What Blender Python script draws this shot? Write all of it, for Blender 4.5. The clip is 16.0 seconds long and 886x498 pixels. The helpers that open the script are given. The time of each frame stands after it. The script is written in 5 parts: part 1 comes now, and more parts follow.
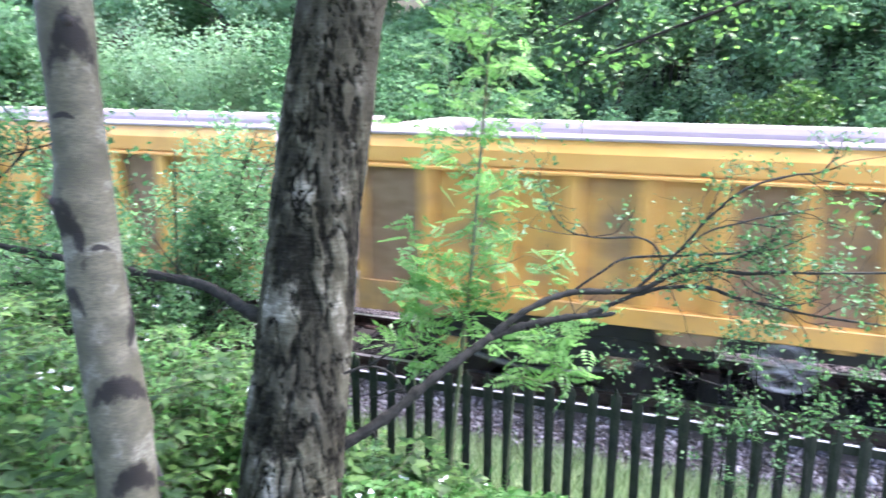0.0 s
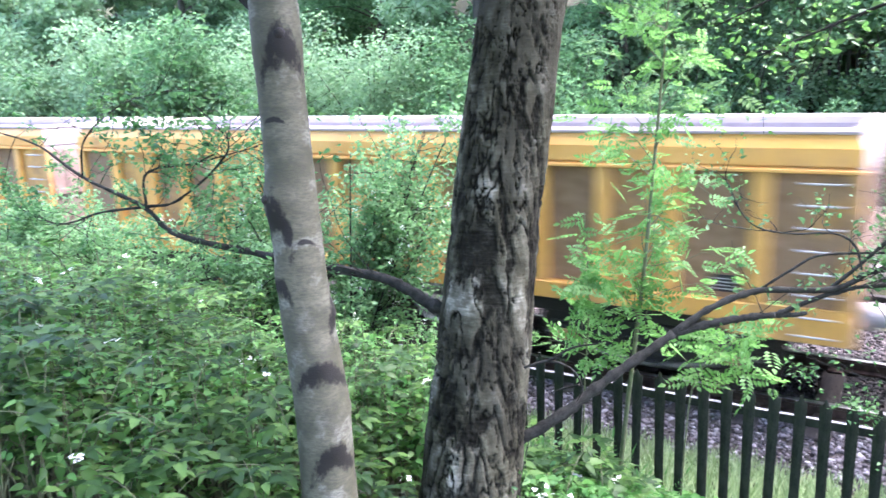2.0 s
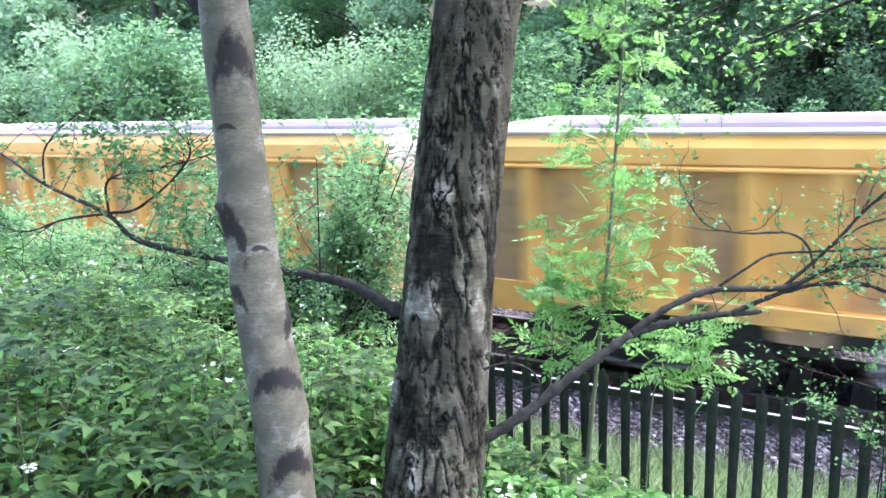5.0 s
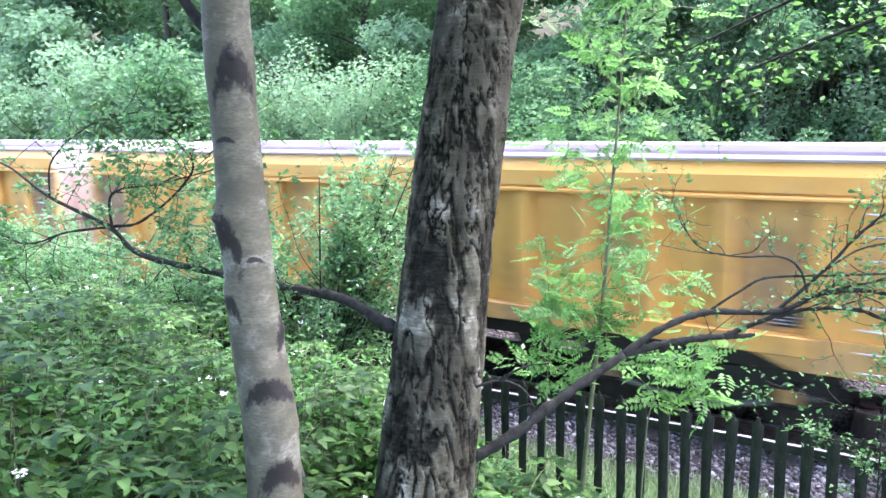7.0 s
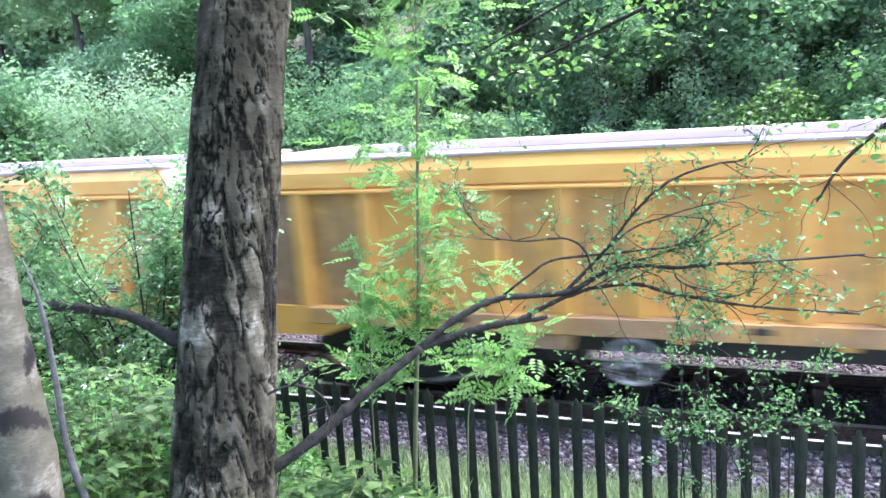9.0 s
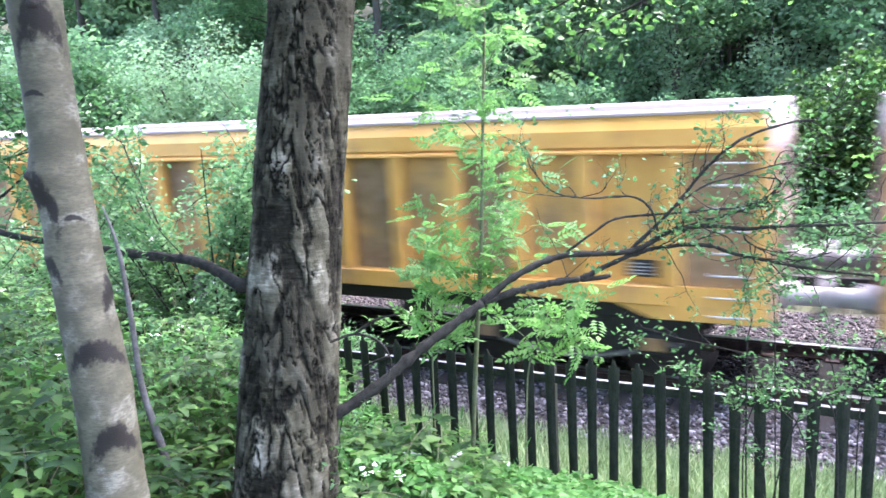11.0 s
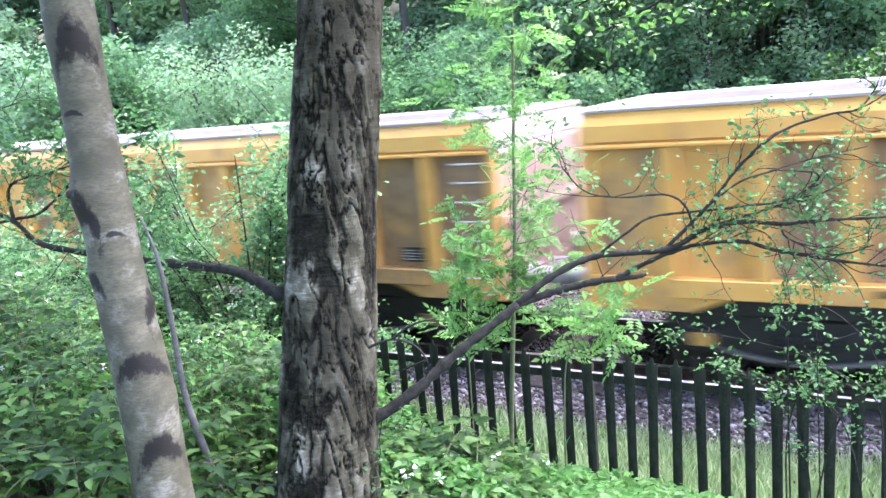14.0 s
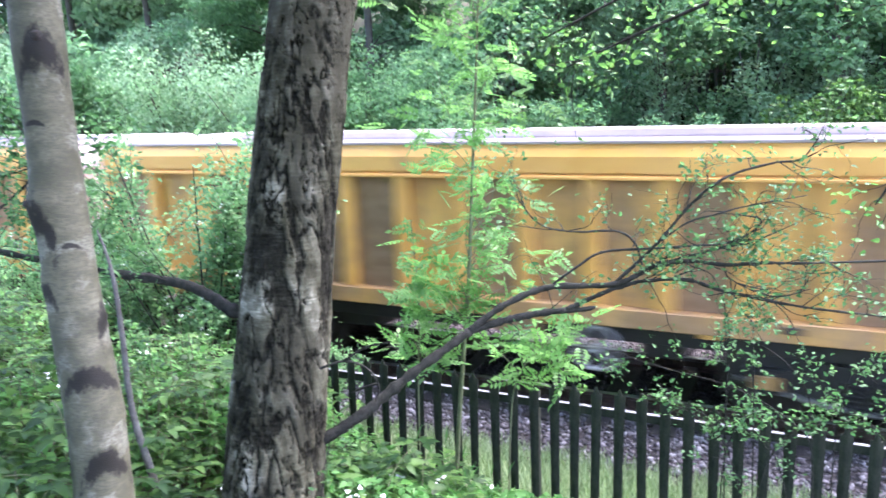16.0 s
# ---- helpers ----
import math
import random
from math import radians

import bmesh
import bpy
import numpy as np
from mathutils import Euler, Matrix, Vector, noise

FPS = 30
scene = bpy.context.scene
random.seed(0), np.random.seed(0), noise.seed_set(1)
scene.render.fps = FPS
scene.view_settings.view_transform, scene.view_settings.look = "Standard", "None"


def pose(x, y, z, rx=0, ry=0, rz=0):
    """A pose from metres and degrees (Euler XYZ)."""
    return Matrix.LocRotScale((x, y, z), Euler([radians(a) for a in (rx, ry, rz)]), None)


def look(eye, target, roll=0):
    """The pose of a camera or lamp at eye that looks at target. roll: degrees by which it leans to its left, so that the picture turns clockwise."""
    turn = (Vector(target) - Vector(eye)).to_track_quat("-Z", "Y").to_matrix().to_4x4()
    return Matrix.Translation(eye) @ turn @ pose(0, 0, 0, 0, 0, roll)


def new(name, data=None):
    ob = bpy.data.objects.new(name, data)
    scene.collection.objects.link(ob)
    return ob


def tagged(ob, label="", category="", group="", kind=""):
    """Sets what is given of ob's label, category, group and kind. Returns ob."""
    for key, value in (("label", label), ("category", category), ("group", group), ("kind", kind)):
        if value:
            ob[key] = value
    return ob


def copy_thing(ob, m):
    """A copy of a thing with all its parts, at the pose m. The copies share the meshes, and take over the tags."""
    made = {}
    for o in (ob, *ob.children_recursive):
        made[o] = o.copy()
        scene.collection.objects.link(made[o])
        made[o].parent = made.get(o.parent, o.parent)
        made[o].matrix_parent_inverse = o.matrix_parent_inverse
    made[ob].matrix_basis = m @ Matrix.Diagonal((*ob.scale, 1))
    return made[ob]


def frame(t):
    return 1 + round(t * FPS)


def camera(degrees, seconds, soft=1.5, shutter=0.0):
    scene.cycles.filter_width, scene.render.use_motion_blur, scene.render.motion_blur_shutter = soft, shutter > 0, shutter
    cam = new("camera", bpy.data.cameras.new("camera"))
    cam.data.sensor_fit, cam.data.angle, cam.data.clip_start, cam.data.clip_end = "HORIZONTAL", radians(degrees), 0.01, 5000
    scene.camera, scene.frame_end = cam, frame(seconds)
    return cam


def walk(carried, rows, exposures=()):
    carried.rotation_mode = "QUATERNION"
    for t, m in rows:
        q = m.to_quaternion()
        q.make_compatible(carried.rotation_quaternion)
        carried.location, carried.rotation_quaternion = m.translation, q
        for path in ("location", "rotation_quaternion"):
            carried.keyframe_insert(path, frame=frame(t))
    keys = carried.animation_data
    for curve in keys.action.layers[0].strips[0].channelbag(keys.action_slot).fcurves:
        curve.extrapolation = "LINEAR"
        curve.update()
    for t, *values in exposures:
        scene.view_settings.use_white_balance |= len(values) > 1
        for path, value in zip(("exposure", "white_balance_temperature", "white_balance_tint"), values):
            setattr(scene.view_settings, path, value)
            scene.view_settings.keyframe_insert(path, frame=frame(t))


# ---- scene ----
cam = camera(59.0, 16.0, shutter=0.6)
PATH = [
    (0, (0.58, -8.196, 3.313), (-0.121, -6.372, 2.888), 0.4),
    (0.5, (0.499, -8.288, 3.311), (-0.329, -6.515, 2.897), -0.3),
    (1, (0.428, -8.339, 3.289), (-0.486, -6.607, 2.884), -0.5),
    (1.5, (0.42, -8.341, 3.315), (-0.561, -6.651, 2.889), -1.1),
    (2, (0.444, -8.332, 3.301), (-0.589, -6.672, 2.883), -1.8),
    (2.5, (0.451, -8.347, 3.31), (-0.64, -6.726, 2.884), -1.9),
    (3, (0.447, -8.348, 3.313), (-0.623, -6.715, 2.882), -1.8),
    (3.5, (0.436, -8.383, 3.305), (-0.615, -6.734, 2.885), -1.7),
    (4, (0.455, -8.347, 3.323), (-0.594, -6.7, 2.895), -1.7),
    (4.5, (0.517, -8.284, 3.318), (-0.475, -6.602, 2.889), -2.4),
    (7, (0.64, -8.295, 3.275), (-0.373, -6.607, 2.923), -1.2),
    (7.5, (0.736, -8.235, 3.235), (-0.284, -6.549, 2.889), -1.8),
    (8, (0.968, -8.091, 3.152), (0.045, -6.336, 2.891), -4.6),
    (8.5, (1.069, -7.976, 3.185), (0.322, -6.149, 2.862), -3.8),
    (11, (1.086, -8.016, 3.064), (0.186, -6.274, 2.671), -3.3),
    (11.5, (1.09, -8.034, 3.079), (0.141, -6.314, 2.7), -4.0),
    (12, (1.088, -8.077, 3.076), (0.11, -6.371, 2.712), -4.6),
    (12.5, (1.012, -8.114, 3.079), (0.044, -6.408, 2.691), -3.4),
    (13, (1.046, -8.096, 3.107), (0.067, -6.395, 2.721), -4.0),
    (13.5, (1.115, -8.04, 3.156), (0.119, -6.349, 2.774), -5.0),
    (14, (1.083, -8.018, 3.126), (0.11, -6.318, 2.721), -5.3),
    (14.5, (1.096, -8.069, 3.142), (0.128, -6.362, 2.753), -4.4),
    (15, (1.074, -8.141, 3.142), (0.125, -6.417, 2.786), -2.8),
    (15.5, (1.059, -8.156, 3.131), (0.138, -6.411, 2.804), -2.9),
    (16, (1.102, -8.082, 3.198), (0.234, -6.32, 2.825), -1.9),
]
walk(cam, [(t, look(eye, target, roll)) for t, eye, target, roll in PATH], exposures=[(0, 3.46, 5800, 27), (16, 3.46, 5800, 27)])

# ---- light ----
world = bpy.data.worlds.new("world")
scene.world = world
world.use_nodes = True
wn = world.node_tree
sky = wn.nodes.new("ShaderNodeTexSky")
sky.sky_type, sky.sun_disc = "NISHITA", False
sky.sun_elevation, sky.sun_rotation = radians(62), radians(40)
sky.dust_density, sky.air_density = 4.0, 1.0
wn.links.new(sky.outputs[0], wn.nodes["Background"].inputs[0])
wn.nodes["Background"].inputs[1].default_value = 0.15
sun = new("sun", bpy.data.lights.new("sun", "SUN"))
sun.data.energy, sun.data.angle, sun.data.color = 1.7, radians(60), (1.0, 0.98, 0.95)
sun.matrix_world = look((0, 0, 0), (-0.42, -0.28, -1.0))


# ---- materials ----
def mat(name, rough=0.7, metal=0.0, spec=0.5):
    m = bpy.data.materials.new(name)
    m.use_nodes = True
    b = m.node_tree.nodes["Principled BSDF"]
    b.inputs["Roughness"].default_value, b.inputs["Metallic"].default_value = rough, metal
    b.inputs["Specular IOR Level"].default_value = spec
    return m, m.node_tree, b


def node(nt, kind, **kw):
    n = nt.nodes.new(kind)
    for key, value in kw.items():
        if key in n.inputs:
            n.inputs[key].default_value = value
    return n


def coords(nt, scale=(1, 1, 1)):
    tc, mp = nt.nodes.new("ShaderNodeTexCoord"), nt.nodes.new("ShaderNodeMapping")
    mp.inputs["Scale"].default_value = scale
    nt.links.new(tc.outputs["Object"], mp.inputs[0])
    return mp.outputs[0]


def noise_tex(nt, vec, scale, detail=4.0, rough=0.55):
    n = node(nt, "ShaderNodeTexNoise", Scale=scale, Detail=detail, Roughness=rough)
    nt.links.new(vec, n.inputs["Vector"])
    return n.outputs["Fac"]


def ramp(nt, fac, stops):
    r = nt.nodes.new("ShaderNodeValToRGB")
    while len(r.color_ramp.elements) < len(stops):
        r.color_ramp.elements.new(0.5)
    for e, (p, c) in zip(r.color_ramp.elements, stops):
        e.position, e.color = p, (*c, 1) if len(c) == 3 else c
    nt.links.new(fac, r.inputs[0])
    return r.outputs[0]


def mix(nt, fac, a, b, mode="MIX"):
    n = nt.nodes.new("ShaderNodeMix")
    n.data_type, n.blend_type = "RGBA", mode
    for value, slot in ((fac, 0), (a, 6), (b, 7)):
        if isinstance(value, (int, float)):
            n.inputs[slot].default_value = value
        elif isinstance(value, tuple):
            n.inputs[slot].default_value = (*value, 1)
        else:
            nt.links.new(value, n.inputs[slot])
    return n.outputs[2]


def maths(nt, op, a, b=0.0):
    n = nt.nodes.new("ShaderNodeMath")
    n.operation = op
    for value, slot in ((a, 0), (b, 1)):
        if isinstance(value, (int, float)):
            n.inputs[slot].default_value = value
        else:
            nt.links.new(value, n.inputs[slot])
    return n.outputs[0]


def bump(nt, b, height, strength=0.4, distance=0.01):
    n = node(nt, "ShaderNodeBump", Strength=strength, Distance=distance)
    nt.links.new(height, n.inputs["Height"])
    nt.links.new(n.outputs[0], b.inputs["Normal"])


def leaf_mat(name, dark, mid, light, through_light=0.45, rough=0.38):
    """Leaf: gloss on top, light passing through, each leaf of its own tint."""
    m, nt, b = mat(name, rough, spec=0.22)
    geo = nt.nodes.new("ShaderNodeNewGeometry")
    base = ramp(nt, geo.outputs["Random Per Island"], [(0.0, dark), (0.5, mid), (1.0, light)])
    n = noise_tex(nt, coords(nt), 1.3, 3)
    col = mix(nt, maths(nt, "MULTIPLY", n, 0.55), base, dark)
    nt.links.new(col, b.inputs["Base Color"])
    tr = nt.nodes.new("ShaderNodeBsdfTranslucent")
    bright = mix(nt, 1.0, col, (1.15, 1.30, 1.06), "MULTIPLY")
    nt.links.new(bright, tr.inputs[0])
    ms = nt.nodes.new("ShaderNodeMixShader")
    ms.inputs[0].default_value = through_light
    nt.links.new(b.outputs[0], ms.inputs[1])
    nt.links.new(tr.outputs[0], ms.inputs[2])
    nt.links.new(ms.outputs[0], nt.nodes["Material Output"].inputs[0])
    return m


def plain_mat(name, c1, c2, scale=6.0, rough=0.7, metal=0.0, strength=0.3, distance=0.004, stretch=(1, 1, 1), spec=0.5):
    m, nt, b = mat(name, rough, metal, spec)
    v = coords(nt, stretch)
    f = maths(nt, "ADD", maths(nt, "MULTIPLY", noise_tex(nt, v, scale), 0.6), maths(nt, "MULTIPLY", noise_tex(nt, v, scale * 9, 3), 0.4))
    nt.links.new(ramp(nt, f, [(0.32, c1), (0.68, c2)]), b.inputs["Base Color"])
    bump(nt, b, f, strength, distance)
    return m


def rail_mat():
    m, nt, b = mat("rail_steel", 0.35, 0.6)
    v = coords(nt)
    nt.links.new(ramp(nt, noise_tex(nt, v, 14), [(0.35, (0.05, 0.035, 0.03)), (0.7, (0.12, 0.085, 0.07))]), b.inputs["Base Color"])
    return m


def wagon_paint(name, dirt):
    """Yellow paint with rust and coal dirt, heavier on some plates."""
    m, nt, b = mat(name, 0.5)
    v = coords(nt)
    info = nt.nodes.new("ShaderNodeObjectInfo")
    shift = nt.nodes.new("ShaderNodeVectorMath")
    nt.links.new(v, shift.inputs[0])
    comb = nt.nodes.new("ShaderNodeCombineXYZ")
    nt.links.new(maths(nt, "MULTIPLY", info.outputs["Random"], 40.0), comb.inputs[0])
    nt.links.new(comb.outputs[0], shift.inputs[1])
    w = shift.outputs[0]
    streak = nt.nodes.new("ShaderNodeMapping")
    streak.inputs["Scale"].default_value = (7, 1, 0.8)
    nt.links.new(w, streak.inputs[0])
    paint = ramp(nt, noise_tex(nt, w, 2.5), [(0.3, (0.59, 0.295, 0.058)), (0.7, (0.69, 0.38, 0.098))])
    big = noise_tex(nt, w, 1.5, 6, 0.65)
    fine = noise_tex(nt, streak.outputs[0], 2.2, 6, 0.6)
    f = maths(nt, "ADD", maths(nt, "MULTIPLY", big, 0.65), maths(nt, "MULTIPLY", fine, 0.35))
    f = maths(nt, "ADD", f, maths(nt, "MULTIPLY", maths(nt, "SUBTRACT", info.outputs["Random"], 0.5), 0.22 * dirt))
    rust = ramp(nt, f, [(0.58 - 0.17 * dirt, (0, 0, 0)), (0.72 - 0.15 * dirt, (1, 1, 1))])
    brown = ramp(nt, noise_tex(nt, w, 9, 5), [(0.35, (0.11, 0.075, 0.056)), (0.7, (0.24, 0.165, 0.12))])
    nt.links.new(mix(nt, maths(nt, "MULTIPLY", rust, 0.60 + 0.16 * dirt), paint, brown), b.inputs["Base Color"])
    nt.links.new(ramp(nt, rust, [(0, (0.42,) * 3), (1, (0.85,) * 3)]), b.inputs["Roughness"])
    bump(nt, b, f, 0.25, 0.006)
    return m


def bark_dark_mat():
    """Old birch bark: dark furrows between scaly plates, each plate of its own grey, crossed by fine level lines."""
    m, nt, b = mat("fissured_bark", 0.95, spec=0.08)
    furrow, plate = nt.nodes.new("ShaderNodeAttribute"), nt.nodes.new("ShaderNodeAttribute")
    furrow.attribute_name, plate.attribute_name = "furrow", "plate"
    lines = noise_tex(nt, coords(nt, (1, 1, 7)), 9, 8, 0.7)
    mottle = noise_tex(nt, coords(nt, (1, 1, 0.8)), 14, 7, 0.66)
    broad = noise_tex(nt, coords(nt, (1, 1, 0.5)), 3.5, 5, 0.6)
    tone = maths(nt, "ADD", maths(nt, "MULTIPLY", plate.outputs["Fac"], 0.42), maths(nt, "ADD", maths(nt, "MULTIPLY", lines, 0.5), maths(nt, "MULTIPLY", mottle, 0.55)))
    skin = ramp(nt, tone, [(0.42, (0.016, 0.0155, 0.010)), (0.62, (0.047, 0.045, 0.028)), (0.78, (0.092, 0.089, 0.060)), (0.90, (0.160, 0.155, 0.114)), (0.98, (0.30, 0.29, 0.225))])
    skin = mix(nt, ramp(nt, broad, [(0.40, (0.75,) * 3), (0.58, (0, 0, 0))]), skin, (0.038, 0.036, 0.025))
    edge = ramp(nt, maths(nt, "ADD", furrow.outputs["Fac"], maths(nt, "MULTIPLY", maths(nt, "SUBTRACT", mottle, 0.5), 1.1)), [(0.30, (0, 0, 0)), (0.92, (1, 1, 1))])
    deep = ramp(nt, maths(nt, "ADD", maths(nt, "MULTIPLY", mottle, 0.6), maths(nt, "MULTIPLY", lines, 0.4)), [(0.38, (0.005, 0.0045, 0.0035)), (0.52, (0.018, 0.017, 0.012)), (0.66, (0.055, 0.052, 0.036))])
    nt.links.new(mix(nt, edge, deep, skin), b.inputs["Base Color"])
    bump(nt, b, maths(nt, "ADD", maths(nt, "MULTIPLY", lines, 0.6), maths(nt, "ADD", mottle, edge)), 0.9, 0.012)
    return m


def bark_birch_mat(scars):
    """Grey-brown bark with pale peeling patches and dark smears round old branch scars: place, width, height."""
    m, nt, b = mat("birch_bark", 0.75, spec=0.3)
    band = noise_tex(nt, coords(nt, (2.2, 2.2, 8)), 2.4, 5, 0.6)
    patch = noise_tex(nt, coords(nt, (1, 1, 0.9)), 6.5, 5)
    blotch = noise_tex(nt, coords(nt, (1, 1, 1.5)), 3.4, 6, 0.65)
    fine = noise_tex(nt, coords(nt, (1, 1, 3)), 34, 4)
    c = ramp(nt, band, [(0.25, (0.064, 0.061, 0.036)), (0.5, (0.098, 0.094, 0.058)), (0.78, (0.136, 0.130, 0.086))])
    c = mix(nt, ramp(nt, patch, [(0.55, (0, 0, 0)), (0.62, (0.75, 0.75, 0.75))]), c, (0.205, 0.200, 0.155))
    c = mix(nt, ramp(nt, blotch, [(0.47, (0, 0, 0)), (0.62, (0.85, 0.85, 0.85))]), c, (0.055, 0.054, 0.030))
    c = mix(nt, maths(nt, "MULTIPLY", ramp(nt, fine, [(0.38, (1, 1, 1)), (0.56, (0, 0, 0))]), 0.6), c, (0.055, 0.05, 0.036))
    tc = nt.nodes.new("ShaderNodeTexCoord")
    ragged = maths(nt, "MULTIPLY", maths(nt, "SUBTRACT", noise_tex(nt, coords(nt, (1, 1, 0.7)), 26, 5, 0.7), 0.5), 1.8)
    for place, wide, tall in scars:
        sub = nt.nodes.new("ShaderNodeVectorMath")
        sub.operation = "SUBTRACT"
        sub.inputs[1].default_value = place
        nt.links.new(tc.outputs["Object"], sub.inputs[0])
        sx = nt.nodes.new("ShaderNodeSeparateXYZ")
        nt.links.new(sub.outputs[0], sx.inputs[0])
        side = maths(nt, "DIVIDE", maths(nt, "SQRT", maths(nt, "ADD", maths(nt, "POWER", sx.outputs[0], 2.0), maths(nt, "POWER", sx.outputs[1], 2.0))), wide)
        up = maths(nt, "DIVIDE", maths(nt, "ADD", sx.outputs[2], maths(nt, "MULTIPLY", maths(nt, "MULTIPLY", side, side), tall * 2.2)), tall)
        d = maths(nt, "SQRT", maths(nt, "ADD", maths(nt, "POWER", side, 2.0), maths(nt, "POWER", maths(nt, "ABSOLUTE", up), 2.0)))
        mask = ramp(nt, maths(nt, "ADD", d, ragged), [(0.62, (1, 1, 1)), (1.15, (0, 0, 0))])
        c = mix(nt, maths(nt, "MULTIPLY", mask, 0.95), c, (0.012, 0.010, 0.008))
    nt.links.new(c, b.inputs["Base Color"])
    bump(nt, b, maths(nt, "ADD", maths(nt, "ADD", band, patch), fine), 0.35, 0.005)
    return m


M = {
    "soil": plain_mat("leaf_litter", (0.022, 0.018, 0.010), (0.06, 0.07, 0.025), 3.0, 0.95, strength=0.8, distance=0.03),
    "ballast": plain_mat("ballast_bed", (0.025, 0.02, 0.018), (0.07, 0.058, 0.054), 30, 0.95, strength=1.0, distance=0.03),
    "wood": plain_mat("sleeper_timber", (0.012, 0.010, 0.009), (0.045, 0.037, 0.032), 5, 0.9, stretch=(6, 1, 6)),
    "rail": rail_mat(),
    "railhead": plain_mat("polished_rail_head", (0.30, 0.29, 0.28), (0.46, 0.45, 0.44), 8, 0.4, 0.9, stretch=(0.2, 3, 1)),
    "paint": wagon_paint("yellow_paint", 0.25),
    "plate": wagon_paint("stained_yellow_plate", 0.75),
    "dirty": wagon_paint("rust_stained_plate", 1.35),
    # pale pinkish paint: the sky's brightness on rim and band ends, as colour
    "skywhite": plain_mat("sky_whitened_paint", (0.25, 0.21, 0.20), (0.385, 0.335, 0.32), 3, 0.75, stretch=(0.4, 1, 1)),
    "lining": plain_mat("dusty_wagon_lining", (0.27, 0.23, 0.235), (0.40, 0.345, 0.35), 3, 0.8, stretch=(0.4, 1, 1)),
    "endwall": plain_mat("dusty_end_plate", (0.19, 0.125, 0.095), (0.29, 0.22, 0.19), 2.5, 0.85),
    "buffer": plain_mat("worn_buffer_steel", (0.26, 0.24, 0.235), (0.46, 0.44, 0.435), 8, 0.5, 0.2),
    "wheelsteel": plain_mat("dirty_wheel_steel", (0.012, 0.010, 0.009), (0.05, 0.04, 0.034), 8, 0.6, 0.2),
    "black": plain_mat("greasy_black_steel", (0.006, 0.006, 0.006), (0.028, 0.025, 0.022), 7, 0.55),
    "greysteel": plain_mat("grey_steel", (0.14, 0.13, 0.13), (0.30, 0.29, 0.29), 9, 0.45, 0.5),
    "rung": plain_mat("white_painted_steel", (0.32, 0.30, 0.28), (0.54, 0.52, 0.50), 9, 0.5),
    "pale": plain_mat("weathered_dark_fence_paint", (0.005, 0.007, 0.005), (0.036, 0.041, 0.028), 16, 0.8, strength=0.5, stretch=(1, 1, 0.35), spec=0.2),
    "fencerail": plain_mat("pale_grey_fence_rail", (0.065, 0.07, 0.075), (0.15, 0.16, 0.17), 10, 0.8, 0.0),
    "darkbark": bark_dark_mat(),
    "scar": plain_mat("dark_branch_scar", (0.008, 0.007, 0.006), (0.045, 0.037, 0.03), 30, 0.9, strength=0.8, distance=0.01),
    "twig": plain_mat("twig_bark", (0.008, 0.008, 0.0065), (0.050, 0.049, 0.041), 22, 0.95, strength=1.0, distance=0.012, spec=0.12),
    "deadwood": plain_mat("grey_dead_wood", (0.05, 0.045, 0.04), (0.19, 0.18, 0.165), 14, 0.85, strength=0.8, distance=0.006),
    "greenstem": plain_mat("green_stem", (0.06, 0.075, 0.03), (0.15, 0.16, 0.08), 20, 0.7),
    "fartrunk": plain_mat("distant_bark", (0.03, 0.027, 0.02), (0.09, 0.085, 0.065), 4, 0.9),
    "bramble": leaf_mat("undergrowth_leaf", (0.013, 0.040, 0.009), (0.056, 0.128, 0.030), (0.170, 0.305, 0.078), 0.45, 0.42),
    "fern": leaf_mat("fern_leaf", (0.07, 0.185, 0.05), (0.13, 0.29, 0.08), (0.20, 0.38, 0.12), 0.52),
    "rowan": leaf_mat("rowan_leaf", (0.095, 0.21, 0.060), (0.155, 0.305, 0.088), (0.235, 0.395, 0.145), 0.6),
    "hawthorn": leaf_mat("hawthorn_leaf", (0.075, 0.160, 0.070), (0.150, 0.275, 0.122), (0.245, 0.380, 0.185), 0.6),
    "birchleaf": leaf_mat("small_tree_leaf", (0.045, 0.115, 0.045), (0.085, 0.19, 0.068), (0.16, 0.285, 0.11), 0.5),
    "maple": leaf_mat("yellow_green_leaf", (0.06, 0.15, 0.04), (0.10, 0.21, 0.055), (0.165, 0.28, 0.08), 0.5),
    "farleaf": leaf_mat("woodland_leaf", (0.085, 0.170, 0.085), (0.130, 0.250, 0.120), (0.190, 0.325, 0.160), 0.62, 0.6),
    # paler copy of the woodland leaf, with distant haze put into its colour
    "palefar": leaf_mat("haze_paled_woodland_leaf", (0.168, 0.275, 0.158), (0.230, 0.355, 0.202), (0.290, 0.420, 0.258), 0.6, 0.6),
    "grass": leaf_mat("grass_blade", (0.14, 0.21, 0.10), (0.26, 0.35, 0.18), (0.46, 0.52, 0.34), 0.5, 0.6),
    "stone": None,
    "petal": plain_mat("white_petal", (0.70, 0.72, 0.68), (0.85, 0.86, 0.82), 30, 0.6),
}
_m, _nt, _b = mat("ballast_stone", 0.85)
_g = _nt.nodes.new("ShaderNodeNewGeometry")
_nt.links.new(ramp(_nt, _g.outputs["Random Per Island"], [(0, (0.035, 0.03, 0.03)), (0.5, (0.095, 0.083, 0.086)), (0.9, (0.19, 0.172, 0.177)), (1, (0.36, 0.34, 0.34))]), _b.inputs["Base Color"])
M["stone"] = _m
# near-black copy: the shade under the train is put into the stone colour
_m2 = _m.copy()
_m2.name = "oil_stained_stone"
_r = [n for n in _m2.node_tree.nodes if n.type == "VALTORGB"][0]
